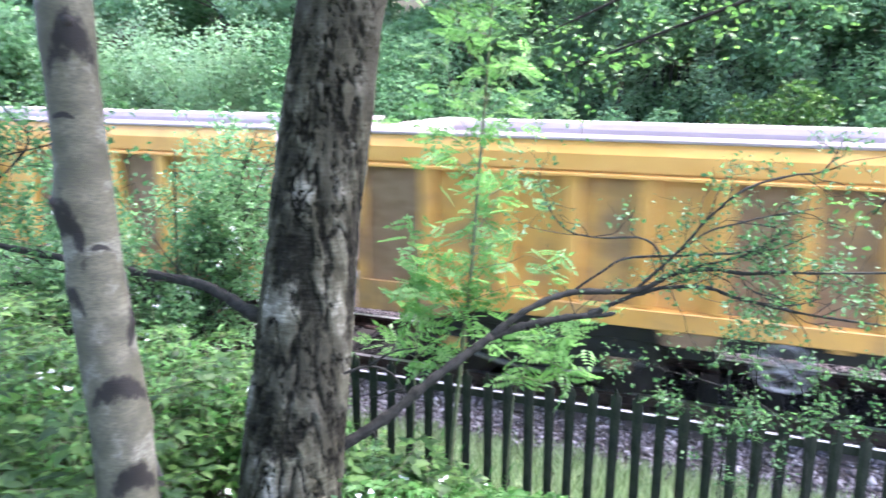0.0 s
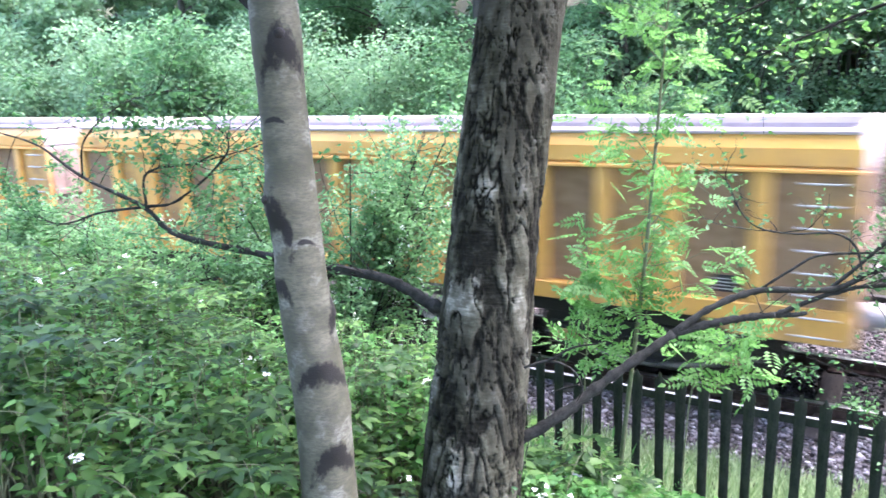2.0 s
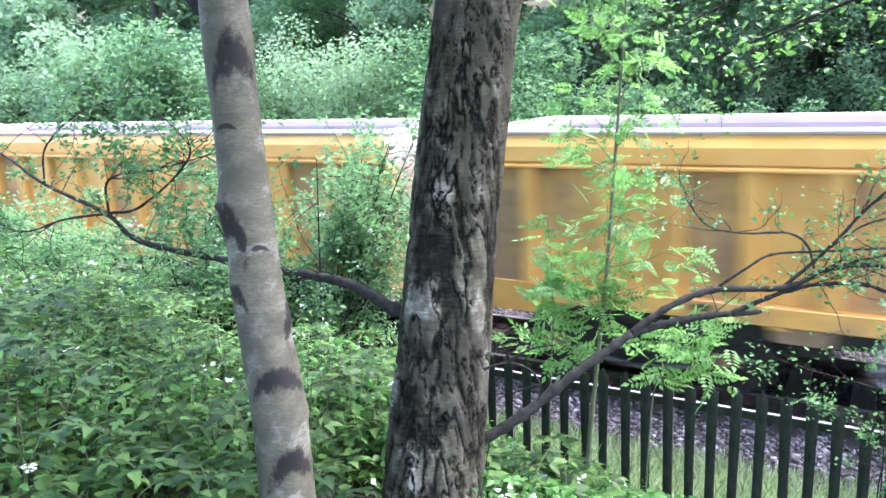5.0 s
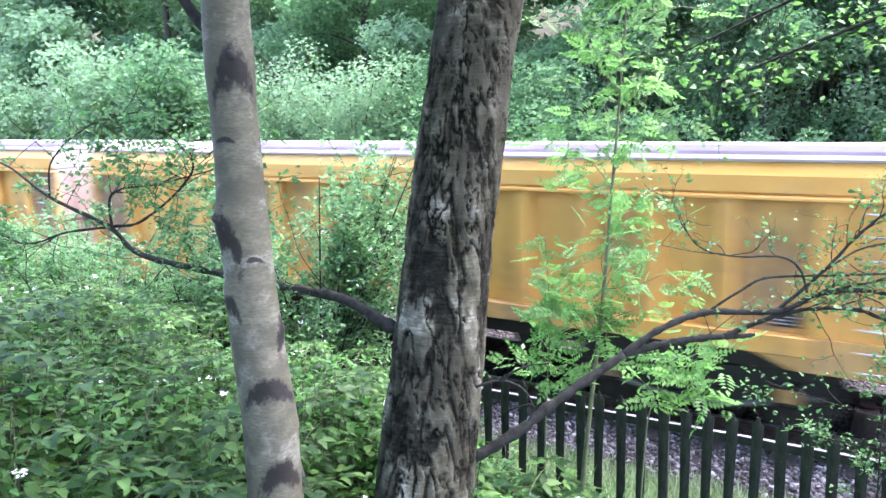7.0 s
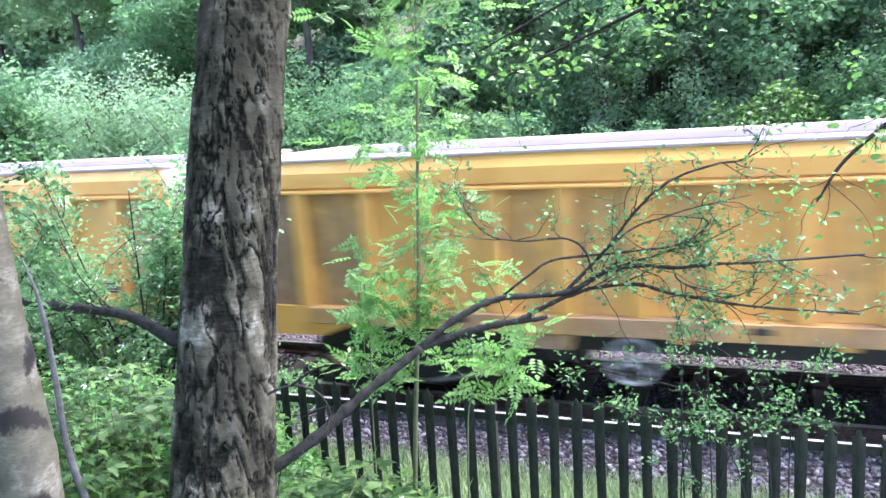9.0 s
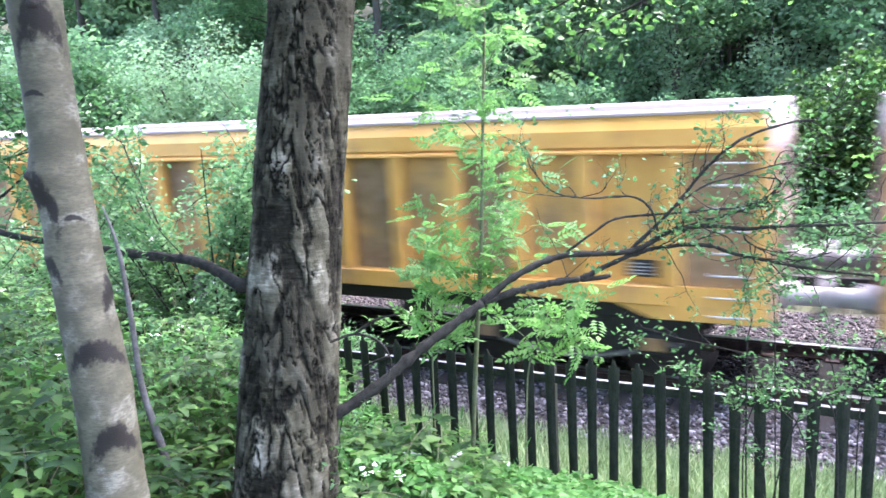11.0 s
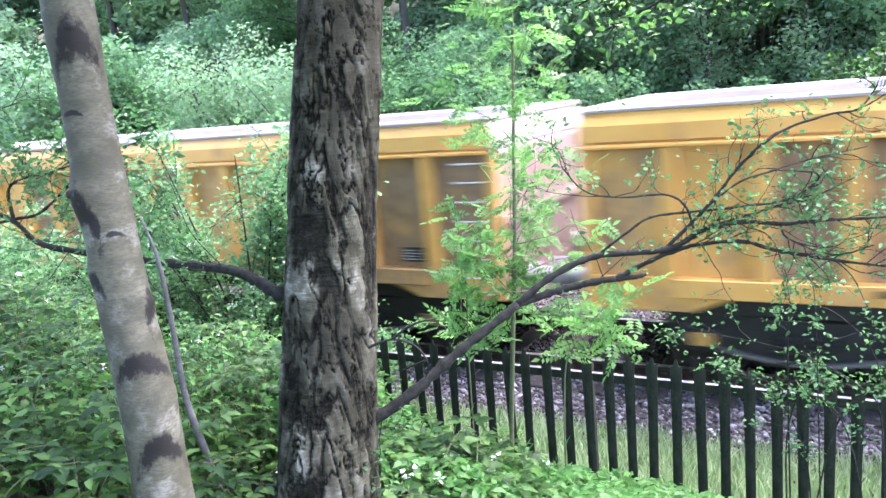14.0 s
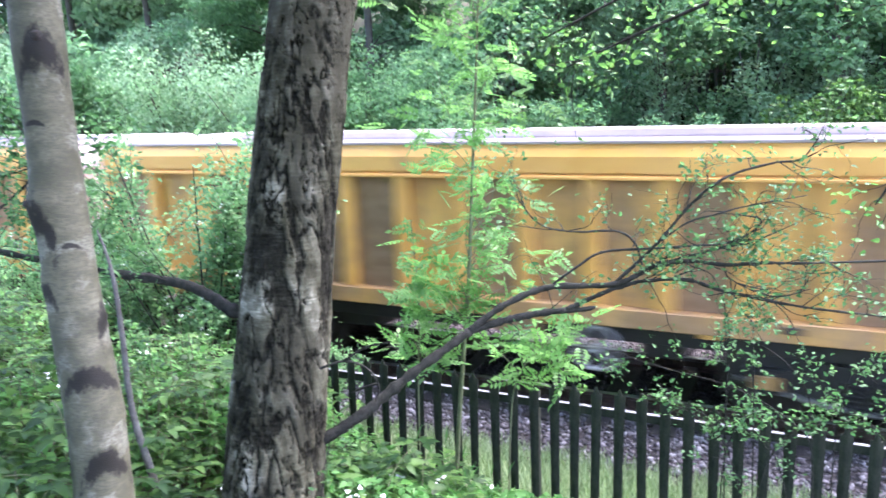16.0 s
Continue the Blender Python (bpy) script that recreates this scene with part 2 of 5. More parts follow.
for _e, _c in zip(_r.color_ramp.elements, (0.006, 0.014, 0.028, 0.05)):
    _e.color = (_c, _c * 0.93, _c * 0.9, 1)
M["shadestone"] = _m2
_m3 = _m.copy()
_m3.name = "brown_ballast_stone"
_r = [n for n in _m3.node_tree.nodes if n.type == "VALTORGB"][0]
for _e, _c in zip(_r.color_ramp.elements, (0.018, 0.045, 0.085, 0.15)):
    _e.color = (_c, _c * 0.84, _c * 0.8, 1)
M["brownstone"] = _m3
rng = np.random.default_rng(7)


# ---- mesh helpers ----
def mesh_of(name, verts, faces, material, smooth=False):
    me = bpy.data.meshes.new(name)
    me.from_pydata([tuple(v) for v in verts], [], [tuple(f) for f in faces])
    me.materials.append(material)
    if smooth:
        me.shade_smooth()
    return me


def fast_mesh(name, verts, tris, material):
    me = bpy.data.meshes.new(name)
    n = len(tris)
    me.vertices.add(len(verts))
    me.vertices.foreach_set("co", np.asarray(verts, np.float32).ravel())
    me.loops.add(3 * n)
    me.loops.foreach_set("vertex_index", np.asarray(tris, np.int32).ravel())
    me.polygons.add(n)
    me.polygons.foreach_set("loop_start", np.arange(0, 3 * n, 3, dtype=np.int32))
    me.update(calc_edges=True)
    me.materials.append(material)
    return me


def hold(name, data, parent=None, label="", m=None):
    """One mesh object, under a thing or part if given."""
    ob = new(name, data)
    if m is not None:
        ob.matrix_basis = m
    if parent:
        ob.parent = parent
    if label:
        ob["label"] = label
    return ob


def bm_mesh(name, bm, material, bevel=0.0, smooth=False):
    if bevel:
        bmesh.ops.bevel(bm, geom=bm.edges[:], offset=bevel, segments=1, affect="EDGES", clamp_overlap=True)
    bmesh.ops.recalc_face_normals(bm, faces=bm.faces[:])
    me = bpy.data.meshes.new(name)
    bm.to_mesh(me)
    bm.free()
    me.materials.append(material)
    if smooth:
        me.shade_smooth()
    return me


def add_box(bm, x0, x1, y0, y1, z0, z1):
    v = [bm.verts.new(p) for p in ((x0, y0, z0), (x1, y0, z0), (x1, y1, z0), (x0, y1, z0), (x0, y0, z1), (x1, y0, z1), (x1, y1, z1), (x0, y1, z1))]
    for f in ((0, 3, 2, 1), (4, 5, 6, 7), (0, 1, 5, 4), (1, 2, 6, 5), (2, 3, 7, 6), (3, 0, 4, 7)):
        bm.faces.new([v[i] for i in f])


def box_mesh(name, material, *size, bevel=0.006):
    bm = bmesh.new()
    add_box(bm, *size)
    return bm_mesh(name, bm, material, bevel)


def prism(bm, outline, y0, y1):
    """An outline in x, z pushed from y0 to y1."""
    a = [bm.verts.new((x, y0, z)) for x, z in outline]
    b = [bm.verts.new((x, y1, z)) for x, z in outline]
    bm.faces.new(a)
    bm.faces.new(b[::-1])
    for i in range(len(a)):
        j = (i + 1) % len(a)
        bm.faces.new((a[i], b[i], b[j], a[j]))


def add_cyl(bm, c, axis, r, length, seg=20, r2=None):
    turn = Vector((0, 0, 1)).rotation_difference(Vector(axis)).to_matrix().to_4x4()
    bmesh.ops.create_cone(bm, cap_ends=True, segments=seg, radius1=r, radius2=r if r2 is None else r2, depth=length, matrix=Matrix.Translation(c) @ turn)


def smooth_path(points, n):
    """Catmull-Rom through the points."""
    p = np.array(points, float)
    p = np.vstack([2 * p[0] - p[1], p, 2 * p[-1] - p[-2]])
    out = []
    for u in np.linspace(0, len(p) - 3 - 1e-6, n):
        i, f = int(u), u - int(u)
        a, b, c, d = p[i : i + 4]
        out.append(0.5 * (2 * b + (c - a) * f + (2 * a - 5 * b + 4 * c - d) * f**2 + (3 * b - a - 3 * c + d) * f**3))
    return np.array(out)


def tube(path, radii, seg=8, shape=None):
    """Vertices and faces of a tapered limb along the path."""
    path, n = np.asarray(path, float), len(path)
    radii = np.interp(np.linspace(0, 1, n), np.linspace(0, 1, len(radii)), radii)
    t = np.gradient(path, axis=0)
    t /= np.linalg.norm(t, axis=1)[:, None] + 1e-9
    side = np.cross(t, (0.13, 0.97, 0.21))
    side /= np.linalg.norm(side, axis=1)[:, None] + 1e-9
    up = np.cross(side, t)
    a = np.linspace(0, 2 * np.pi, seg, endpoint=False)
    v = path[:, None] + (np.cos(a)[None, :, None] * side[:, None] + np.sin(a)[None, :, None] * up[:, None]) * radii[:, None, None]
    v = v.reshape(-1, 3)
    f = [(i * seg + j, i * seg + (j + 1) % seg, (i + 1) * seg + (j + 1) % seg, (i + 1) * seg + j) for i in range(n - 1) for j in range(seg)]
    f += [tuple(range(seg - 1, -1, -1)), tuple((n - 1) * seg + j for j in range(seg))]
    return v, f


def joined(tubes):
    vs, fs, k = [], [], 0
    for v, f in tubes:
        vs.append(v)
        fs += [tuple(i + k for i in face) for face in f]
        k += len(v)
    return np.vstack(vs), fs


DIAMOND = (np.array([(0, 0, 0), (0.45, 0.3, 0.07), (1, 0, -0.05), (0.45, -0.3, 0.07)]), np.array([(0, 2, 1), (0, 3, 2)]))
OVAL = (
    np.array([(0, 0, 0), (0.2, 0.25, 0.06), (0.58, 0.21, 0.04), (1, 0, -0.18), (0.58, -0.21, 0.04), (0.2, -0.25, 0.06), (0.3, 0, 0), (0.65, 0, -0.04)]),
    np.array([(0, 6, 1), (1, 7, 2), (1, 6, 7), (2, 7, 3), (0, 5, 6), (6, 4, 7), (6, 5, 4), (7, 4, 3)]),
)


def pinnate(pairs, length, width, taper=0.4):
    """A compound leaf: leaflets in pairs along a stalk."""
    vs, ts = [], []
    lv, lt = DIAMOND
    for i in range(pairs * 2 + 1):
        k = i // 2
        s = (k + 1) / (pairs + 1)
        size = length * (1 - taper * abs(2 * s - 0.9))
        if i == pairs * 2:
            base, ang, size = (1.0 - 0.1, 0), 0.0, length
        else:
            base, ang = (s * 0.95, 0), (1 if i % 2 else -1) * 1.05
        c, q = math.cos(ang), math.sin(ang)
        x, y = lv[:, 0] * size, lv[:, 1] * width * size / 0.3
        ts.append(lt + len(vs) * 4)
        vs.append(np.column_stack([base[0] + c * x - q * y, q * x + c * y, lv[:, 2] * size - 0.12 * base[0] ** 2]))
    return np.vstack(vs), np.vstack(ts)


TRI = (np.vstack([OVAL[0] * 0.62 + (0.38, 0, 0), *[np.column_stack([c * OVAL[0][:, 0] * 0.5 - s * OVAL[0][:, 1] * 0.5 + 0.34, s * OVAL[0][:, 0] * 0.5 + c * OVAL[0][:, 1] * 0.5, OVAL[0][:, 2] * 0.5]) for c, s in ((0.35, 0.94), (0.35, -0.94))]]), np.vstack([OVAL[1], OVAL[1] + 8, OVAL[1] + 16]))
ROWAN = pinnate(5, 0.36, 0.25, 0.45)
FERN = pinnate(17, 0.20, 0.075, 0.8)
FLOWER = pinnate(2, 0.8, 0.3)


def leaves(name, template, at, along, normal, size, material):
    """Many leaves in one mesh: place, direction, facing and length of each."""
    tv, tt = template
    d = along / (np.linalg.norm(along, axis=1)[:, None] + 1e-9)
    s = np.cross(normal, d)
    s /= np.linalg.norm(s, axis=1)[:, None] + 1e-9
    n = np.cross(d, s)
    size = np.asarray(size)[:, None, None]
    v = at[:, None] + size * (tv[None, :, 0:1] * d[:, None] + tv[None, :, 1:2] * s[:, None] + tv[None, :, 2:3] * n[:, None])
    t = tt[None] + (np.arange(len(at)) * len(tv))[:, None, None]
    return fast_mesh(name, v.reshape(-1, 3), t.reshape(-1, 3), material)


def loose(n, up=0.6):
    """Directions and facings for n leaves that lie more or less flat."""
    d = rng.normal(size=(n, 3)) * (1, 1, 0.45)
    f = rng.normal(size=(n, 3)) * 0.6 + (0, 0, up)
    return d, f


GX, GZ = np.array([-60, -16, -9, -8, -6.5, -5, -4, -3.2, -2.6, -1.4, 3.6, 5, 9, 14, 24, 60, 400]), np.array([5, 2.6, 1.75, 1.62, 1.15, 0.62, 0.28, -0.05, -0.22, -0.24, -0.26, 0.3, 2.3, 3.8, 8.5, 16, 20])


def ground_z(x, y):
    x, y = np.asarray(x, float), np.asarray(y, float)
    flat = np.clip(np.minimum(np.abs(y + 2.9), 1) * ((y < -2.6) | (y > 3.6)), 0, 1)
    return np.interp(y, GX, GZ) + flat * 0.06 * (np.sin(1.7 * x + 0.6 * y) + np.sin(0.8 * x - 1.3 * y + 2))


# ---- ground and track ----
xs = np.concatenate([np.linspace(-400, -40, 13)[:-1], np.linspace(-40, 20, 121), np.linspace(20, 400, 13)[1:]])
ys = np.concatenate([np.linspace(-400, -20, 13)[:-1], np.linspace(-20, 30, 151), np.linspace(30, 400, 13)[1:]])
gxx, gyy = np.meshgrid(xs, ys, indexing="ij")
gv = np.column_stack([gxx.ravel(), gyy.ravel(), ground_z(gxx, gyy).ravel()])
ny = len(ys)
gf = [(i * ny + j, (i + 1) * ny + j, (i + 1) * ny + j + 1, i * ny + j + 1) for i in range(len(xs) - 1) for j in range(ny - 1)]
tagged(new("ground", mesh_of("ground", gv, gf, M["soil"], True)), "dark earth bank with leaf litter under the undergrowth", "ground", kind="structure")

bm = bmesh.new()
prism(bm, [(-1.35, -0.3), (-1.1, -0.215), (-0.6, -0.19), (2.1, -0.19), (3.4, -0.23), (3.9, -0.32)], -60, 30)
bm.transform(Matrix(((0, 1, 0, 0), (1, 0, 0, 0), (0, 0, 1, 0), (0, 0, 0, 1))))
ballast = tagged(new("ballast", bm_mesh("ballast", bm, M["ballast"])), "bed of grey and brown crushed ballast stone", "ballast", kind="structure")

OCT = np.array([(1, 0, 0), (-1, 0, 0), (0, 1, 0), (0, -1, 0), (0, 0, 1), (0, 0, -1)], float)
OCTF = np.array([(0, 2, 4), (2, 1, 4), (1, 3, 4), (3, 0, 4), (2, 0, 5), (1, 2, 5), (3, 1, 5), (0, 3, 5)])


def stones(n, x0, x1, y0, y1, material):
    at = np.column_stack([rng.uniform(x0, x1, n), rng.uniform(y0, y1, n), np.zeros(n)])
    top = np.interp(at[:, 1], (-1.4, -1.1, -0.6, 2.1, 3.4, 3.9), (-0.28, -0.215, -0.19, -0.19, -0.23, -0.32))
    at[:, 2] = top + rng.uniform(-0.01, 0.02, n)
    size = rng.uniform(0.018, 0.038, n)[:, None, None] * rng.uniform(0.6, 1.35, (n, 6, 1))
    v = at[:, None] + (OCT[None] + rng.normal(size=(n, 6, 3)) * 0.28) * size * (1.1, 1.0, 0.75)
    t = OCTF[None] + (np.arange(n) * 6)[:, None, None]
    return fast_mesh("ballast_stones", v.reshape(-1, 3), t.reshape(-1, 3), material)


tagged(new("ballast_stones", stones(11000, -6.5, 3.6, -1.45, 0.05, M["stone"])), "loose angular grey and purple-brown ballast stones", "ballast", kind="stuff")
tagged(new("ballast_stones", stones(8000, -6.5, 3.6, 2.05, 3.7, M["brownstone"])), "rusty brown ballast stones beyond the far rail", "ballast", kind="stuff")
tagged(new("ballast_stones", stones(14000, -6.5, 3.6, 0.0, 2.1, M["shadestone"])), "ballast stones between the rails, blackened for the train's shade", "ballast", kind="stuff")

track = tagged(new("track"), "single railway track with rusty steel rails on timber sleepers", "railway track", kind="structure")
for y in (0.0, 1.505):
    bm = bmesh.new()
    prism(bm, [(-0.07, -0.155), (0.07, -0.155), (0.07, -0.14), (0.012, -0.122), (0.012, -0.045), (0.036, -0.034), (0.036, -0.006), (0.028, 0), (-0.028, 0), (-0.036, -0.006), (-0.036, -0.034), (-0.012, -0.045), (-0.012, -0.122), (-0.07, -0.14)], -60, 30)
    bm.transform(Matrix(((0, 1, 0, 0), (1, 0, 0, y - 0.035), (0, 0, 1, 0), (0, 0, 0, 1))))
    rail = bm_mesh("rail", bm, M["rail"])
    rail.materials.append(M["railhead"])
    for face in rail.polygons:
        if face.normal.z > 0.7 and face.center.z > -0.008:
            face.material_index = 1
    hold("rail", rail, track, "rusty steel rail with a polished running head")
sleeper = box_mesh("sleeper", M["wood"], -0.125, 0.125, -1.3, 1.3, -0.28, -0.155, bevel=0.012)
chair = box_mesh("rail_chair", M["rail"], -0.09, 0.09, -0.17, 0.17, -0.157, -0.115, bevel=0.02)
for i in range(48):
    x = -24 + 0.66 * i
    s = hold("sleeper", sleeper, track, m=pose(x + rng.uniform(-0.02, 0.02), 0.7175, 0, 0, 0, rng.uniform(-1, 1)))
    for y in (-0.7525, 0.7525):
        hold("rail_chair", chair, s, m=pose(0, y, 0))

# ---- palisade fence ----
PALE, FY, FTOP = 0.1655, -2.69, 1.09
fence = tagged(new("palisade_fence"), "dark weathered palisade fence of pointed pales on horizontal rails", "fence", kind="structure")


def pale_mesh():
    """A W-section pale with a three-pointed head."""
    bm = bmesh.new()
    cols = [(-0.034, 0.006), (-0.024, 0.0), (-0.006, -0.006), (0.006, -0.006), (0.024, 0.0), (0.034, 0.006)]
    tops = [-0.052, -0.058, -0.004, -0.004, -0.058, -0.052]
    rows = []
    for z in (-1.75, -0.6, None):
        for off in (0.0, 0.005):
            rows.append([bm.verts.new((x + (0.007 * (1 if x > 0 else -1) if z is None and abs(x) > 0.03 else 0), y + off, tops[i] if z is None else z)) for i, (x, y) in enumerate(cols)])
    for k in (0, 1):
        for i in range(5):
            a, b = rows[2 * k], rows[2 * k + 2]
            bm.faces.new((a[i], a[i + 1], b[i + 1], b[i]))
            a, b = rows[2 * k + 1], rows[2 * k + 3]
            bm.faces.new((a[i + 1], a[i], b[i], b[i + 1]))
    for k in (0, 1):
        for i in (0, 5):
            a, b, c, d = rows[2 * k][i], rows[2 * k + 1][i], rows[2 * k + 3][i], rows[2 * k + 2][i]
            bm.faces.new((a, b, c, d))
    for i in range(5):
        bm.faces.new((rows[4][i], rows[4][i + 1], rows[5][i + 1], rows[5][i]))
    return bm_mesh("pale", bm, M["pale"])


pale = pale_mesh()
for k in range(-62, 15):
    x = PALE * k
    z = FTOP + np.interp(x, (-1.5, 0, 1.3, 3), (-0.012, 0.005, -0.055, -0.1)) + rng.uniform(-0.008, 0.008)
    hold("pale", pale, fence, m=pose(x + rng.uniform(-0.006, 0.006), FY, z, rng.uniform(-0.6, 0.6), rng.uniform(-0.8, 0.8), rng.uniform(-4, 4)))
for z in (0.885, -0.35):
    bm = bmesh.new()
    add_box(bm, -10.4, 2.6, FY + 0.018, FY + 0.026, z - 0.03, z + 0.03)
    first = len(bm.faces)
    add_box(bm, -10.4, 2.6, FY + 0.026, FY + 0.06, z + 0.022, z + 0.03)
    for face in list(bm.faces)[first:]:
        face.material_index = 1
    rail = bm_mesh("fence_rail", bm, M["pale"])
    rail.materials.append(M["fencerail"])
    hold("fence_rail", rail, fence, "steel angle rail with a paler grey top")
post = box_mesh("fence_post", M["pale"], -0.03, 0.03, 0.03, 0.10, -1.9, -0.1, bevel=0.006)
for k in (-55, -38, -22, -5, 11):
    hold("fence_post", post, fence, m=pose(PALE * k, FY, FTOP - 0.02))

# ---- wagons ----
LEN, PITCH, CENTRE = 11.2, 12.1, 0.7175
RIBS = [0.86] + [1.7 + 7.8 / 11 * i for i in range(12)] + [LEN - 0.86]
AXLES, WHEEL_R = (-0.9, 0.9), 0.46


def wagon_meshes():
    me = {}
    # upper box: side band, sloping coaming, inner lining
    bm = bmesh.new()
    prof = [(1.22, 2.40), (1.37, 2.40), (1.37, 2.436), (1.335, 2.440), (1.335, 2.456), (1.37, 2.460), (1.37, 2.615), (1.322, 2.735), (1.345, 2.742), (1.345, 2.765), (1.325, 2.795), (1.27, 2.795), (1.235, 2.765), (1.215, 2.69), (1.215, 1.09)]
    loops = []
    for y, z in prof:
        x = 1.37 - y
        loops.append([bm.verts.new(p) for p in ((x, -y, z), (LEN - x, -y, z), (LEN - x, y, z), (x, y, z))])
    mats = [0, 0, 0, 0, 0, 0, 0, 1, 1, 1, 1, 1, 2, 2]
    for k in range(len(prof) - 1):
        a, b = loops[k], loops[k + 1]
        for i in range(4):
            f = bm.faces.new((a[i], a[(i + 1) % 4], b[(i + 1) % 4], b[i]))
            # end faces of the band take the whitened colour in place of sky light
            f.material_index = 3 if k < 7 and i in (1, 3) else mats[k]
    top = bm_mesh("top_band", bm, M["paint"])
    for key in ("skywhite", "lining", "skywhite"):
        top.materials.append(M[key])
    me["top_band"] = top
    me["lip"] = box_mesh("lip", M["paint"], 0.0, LEN, -1.388, -1.37, 2.392, 2.425, bevel=0.004)
    me["sill"] = box_mesh("sill", M["plate"], 0.9, LEN - 0.9, -1.385, -1.23, 0.94, 1.13, bevel=0.01)
    me["rib"] = box_mesh("rib", M["paint"], -0.075, 0.075, -1.372, -1.25, 1.13, 2.40, bevel=0.012)
    w = 7.8 / 11 - 0.15
    me["panel"] = box_mesh("panel", M["plate"], 0, w, -1.255, -1.23, 1.13, 2.40, bevel=0.003)
    me["wide_panel"] = box_mesh("wide_panel", M["plate"], 0, 0.69, -1.255, -1.23, 1.13, 2.40, bevel=0.003)
    for key in ("panel", "wide_panel"):
        me["stained_" + key] = me[key].copy()
        me["stained_" + key].materials[0] = M["dirty"]
    me["latch"] = box_mesh("latch", M["black"], -0.09, 0.09, -1.41, -1.385, 1.03, 1.10, bevel=0.01)
    me["stake_pocket"] = box_mesh("stake_pocket", M["paint"], -0.07, 0.07, -1.38, -1.30, 0.90, 0.972, bevel=0.01)
    # end plate of the side, drawn down to a skirt over the headstock
    bm = bmesh.new()
    prism(bm, [(0.0, 0.80), (1.05, 0.80), (1.5, 0.97), (1.5, 1.13), (0.13, 1.13), (0.13, 2.40), (0.0, 2.40)], -1.366, -1.26)
    me["skirt"] = bm_mesh("end_plate", bm, M["plate"], 0.005)
    me["end_panel"] = box_mesh("end_panel", M["dirty"], 0.13, 0.785, -1.30, -1.26, 1.13, 2.40, bevel=0.003)
    # the shell between the sides
    bm = bmesh.new()
    add_box(bm, 0.05, LEN - 0.05, -1.28, 1.28, 1.02, 1.09)
    me["floor"] = bm_mesh("wagon_floor", bm, M["black"])
    bm = bmesh.new()
    add_box(bm, 0.0, 0.05, -1.30, 1.30, 1.0, 2.41)
    me["end_wall"] = bm_mesh("end_wall", bm, M["endwall"], 0.006)
    me["end_rib"] = box_mesh("end_rib", M["endwall"], -0.03, 0.0, -0.04, 0.04, 1.05, 2.38)
    me["end_beam"] = box_mesh("end_beam", M["endwall"], -0.045, 0.0, -1.28, 1.28, 1.62, 1.72)
    me["headstock"] = box_mesh("headstock", M["endwall"], -0.02, 0.18, -1.25, 1.25, 0.78, 1.0, bevel=0.01)
    bm = bmesh.new()
    add_cyl(bm, (-0.10, 0, 0), (1, 0, 0), 0.15, 0.16, 20, 0.12)
    add_cyl(bm, (-0.26, 0, 0), (1, 0, 0), 0.095, 0.30, 20)
    me["buffer"] = bm_mesh("buffer", bm, M["buffer"], 0.004, True)
    bm = bmesh.new()
    add_cyl(bm, (-0.43, 0, 0), (1, 0, 0), 0.21, 0.035, 24)
    me["buffer_head"] = bm_mesh("buffer_head", bm, M["buffer"], 0.006)
    bm = bmesh.new()
    add_box(bm, -0.30, 0.0, -0.05, 0.05, 0.88, 0.98)
    add_cyl(bm, (-0.34, 0, 0.9), (0, 1, 0), 0.08, 0.06, 14)
    add_cyl(bm, (-0.40, 0.16, 0.72), (0.35, 0, -1), 0.03, 0.34, 10)
    me["coupling"] = bm_mesh("coupling", bm, M["black"], 0.004)
    bm = bmesh.new()
    add_cyl(bm, (-0.34, -1.385, 0), (1, 0, 0), 0.010, 0.34, 8)
    for x in (-0.50, -0.18):
        add_cyl(bm, (x, -1.345, 0), (0, 1, 0), 0.010, 0.09, 8)
    me["rung"] = bm_mesh("rung", bm, M["rung"])
    bm = bmesh.new()
    add_box(bm, -1.30, -1.02, -1.275, -1.256, 1.19, 1.36)
    me["data_panel"] = bm_mesh("data_panel", bm, M["black"], 0.002)
    bm = bmesh.new()
    for i in range(4):
        add_box(bm, -1.275, -1.06 - 0.05 * (i % 2), -1.2795, -1.2755, 1.215 + 0.034 * i, 1.227 + 0.034 * i)
    me["lettering"] = bm_mesh("lettering", bm, M["rung"])
    # underframe
    me["underframe"] = box_mesh("underframe", M["black"], 0.2, LEN - 0.2, -0.28, 0.28, 0.72, 1.02)
    # beam added below each side to deepen the shade under the wagon
    me["solebar"] = box_mesh("solebar", M["black"], 0.2, LEN - 0.2, -1.12, -1.04, 0.72, 1.02)
    me["cross_beam"] = box_mesh("cross_beam", M["black"], -0.05, 0.05, -1.25, 1.25, 0.86, 1.02)
    bm = bmesh.new()
    add_cyl(bm, (6.0, 0.55, 0.72), (1, 0, 0), 0.17, 1.1, 18)
    me["air_tank"] = bm_mesh("air_tank", bm, M["black"], 0.006)
    me["valve_box"] = box_mesh("valve_box", M["black"], -0.25, 0.25, -0.9, -0.45, 0.50, 0.9, bevel=0.02)
    bm = bmesh.new()
    add_cyl(bm, (LEN / 2, -0.6, 0.62), (1, 0, 0), 0.025, 6.4, 10)
    me["brake_rod"] = bm_mesh("brake_rod", bm, M["black"])
    # hand brake
    bm = bmesh.new()
    for i in range(28):
        a, b = 2 * math.pi * i / 28, 2 * math.pi * (i + 1) / 28
        c = Vector((math.cos((a + b) / 2) * 0.225, 0, math.sin((a + b) / 2) * 0.225))
        add_cyl(bm, c, (-math.sin((a + b) / 2), 0, math.cos((a + b) / 2)), 0.02, 0.055, 8)
    for i in range(3):
        a = math.pi * i / 3 + 0.4
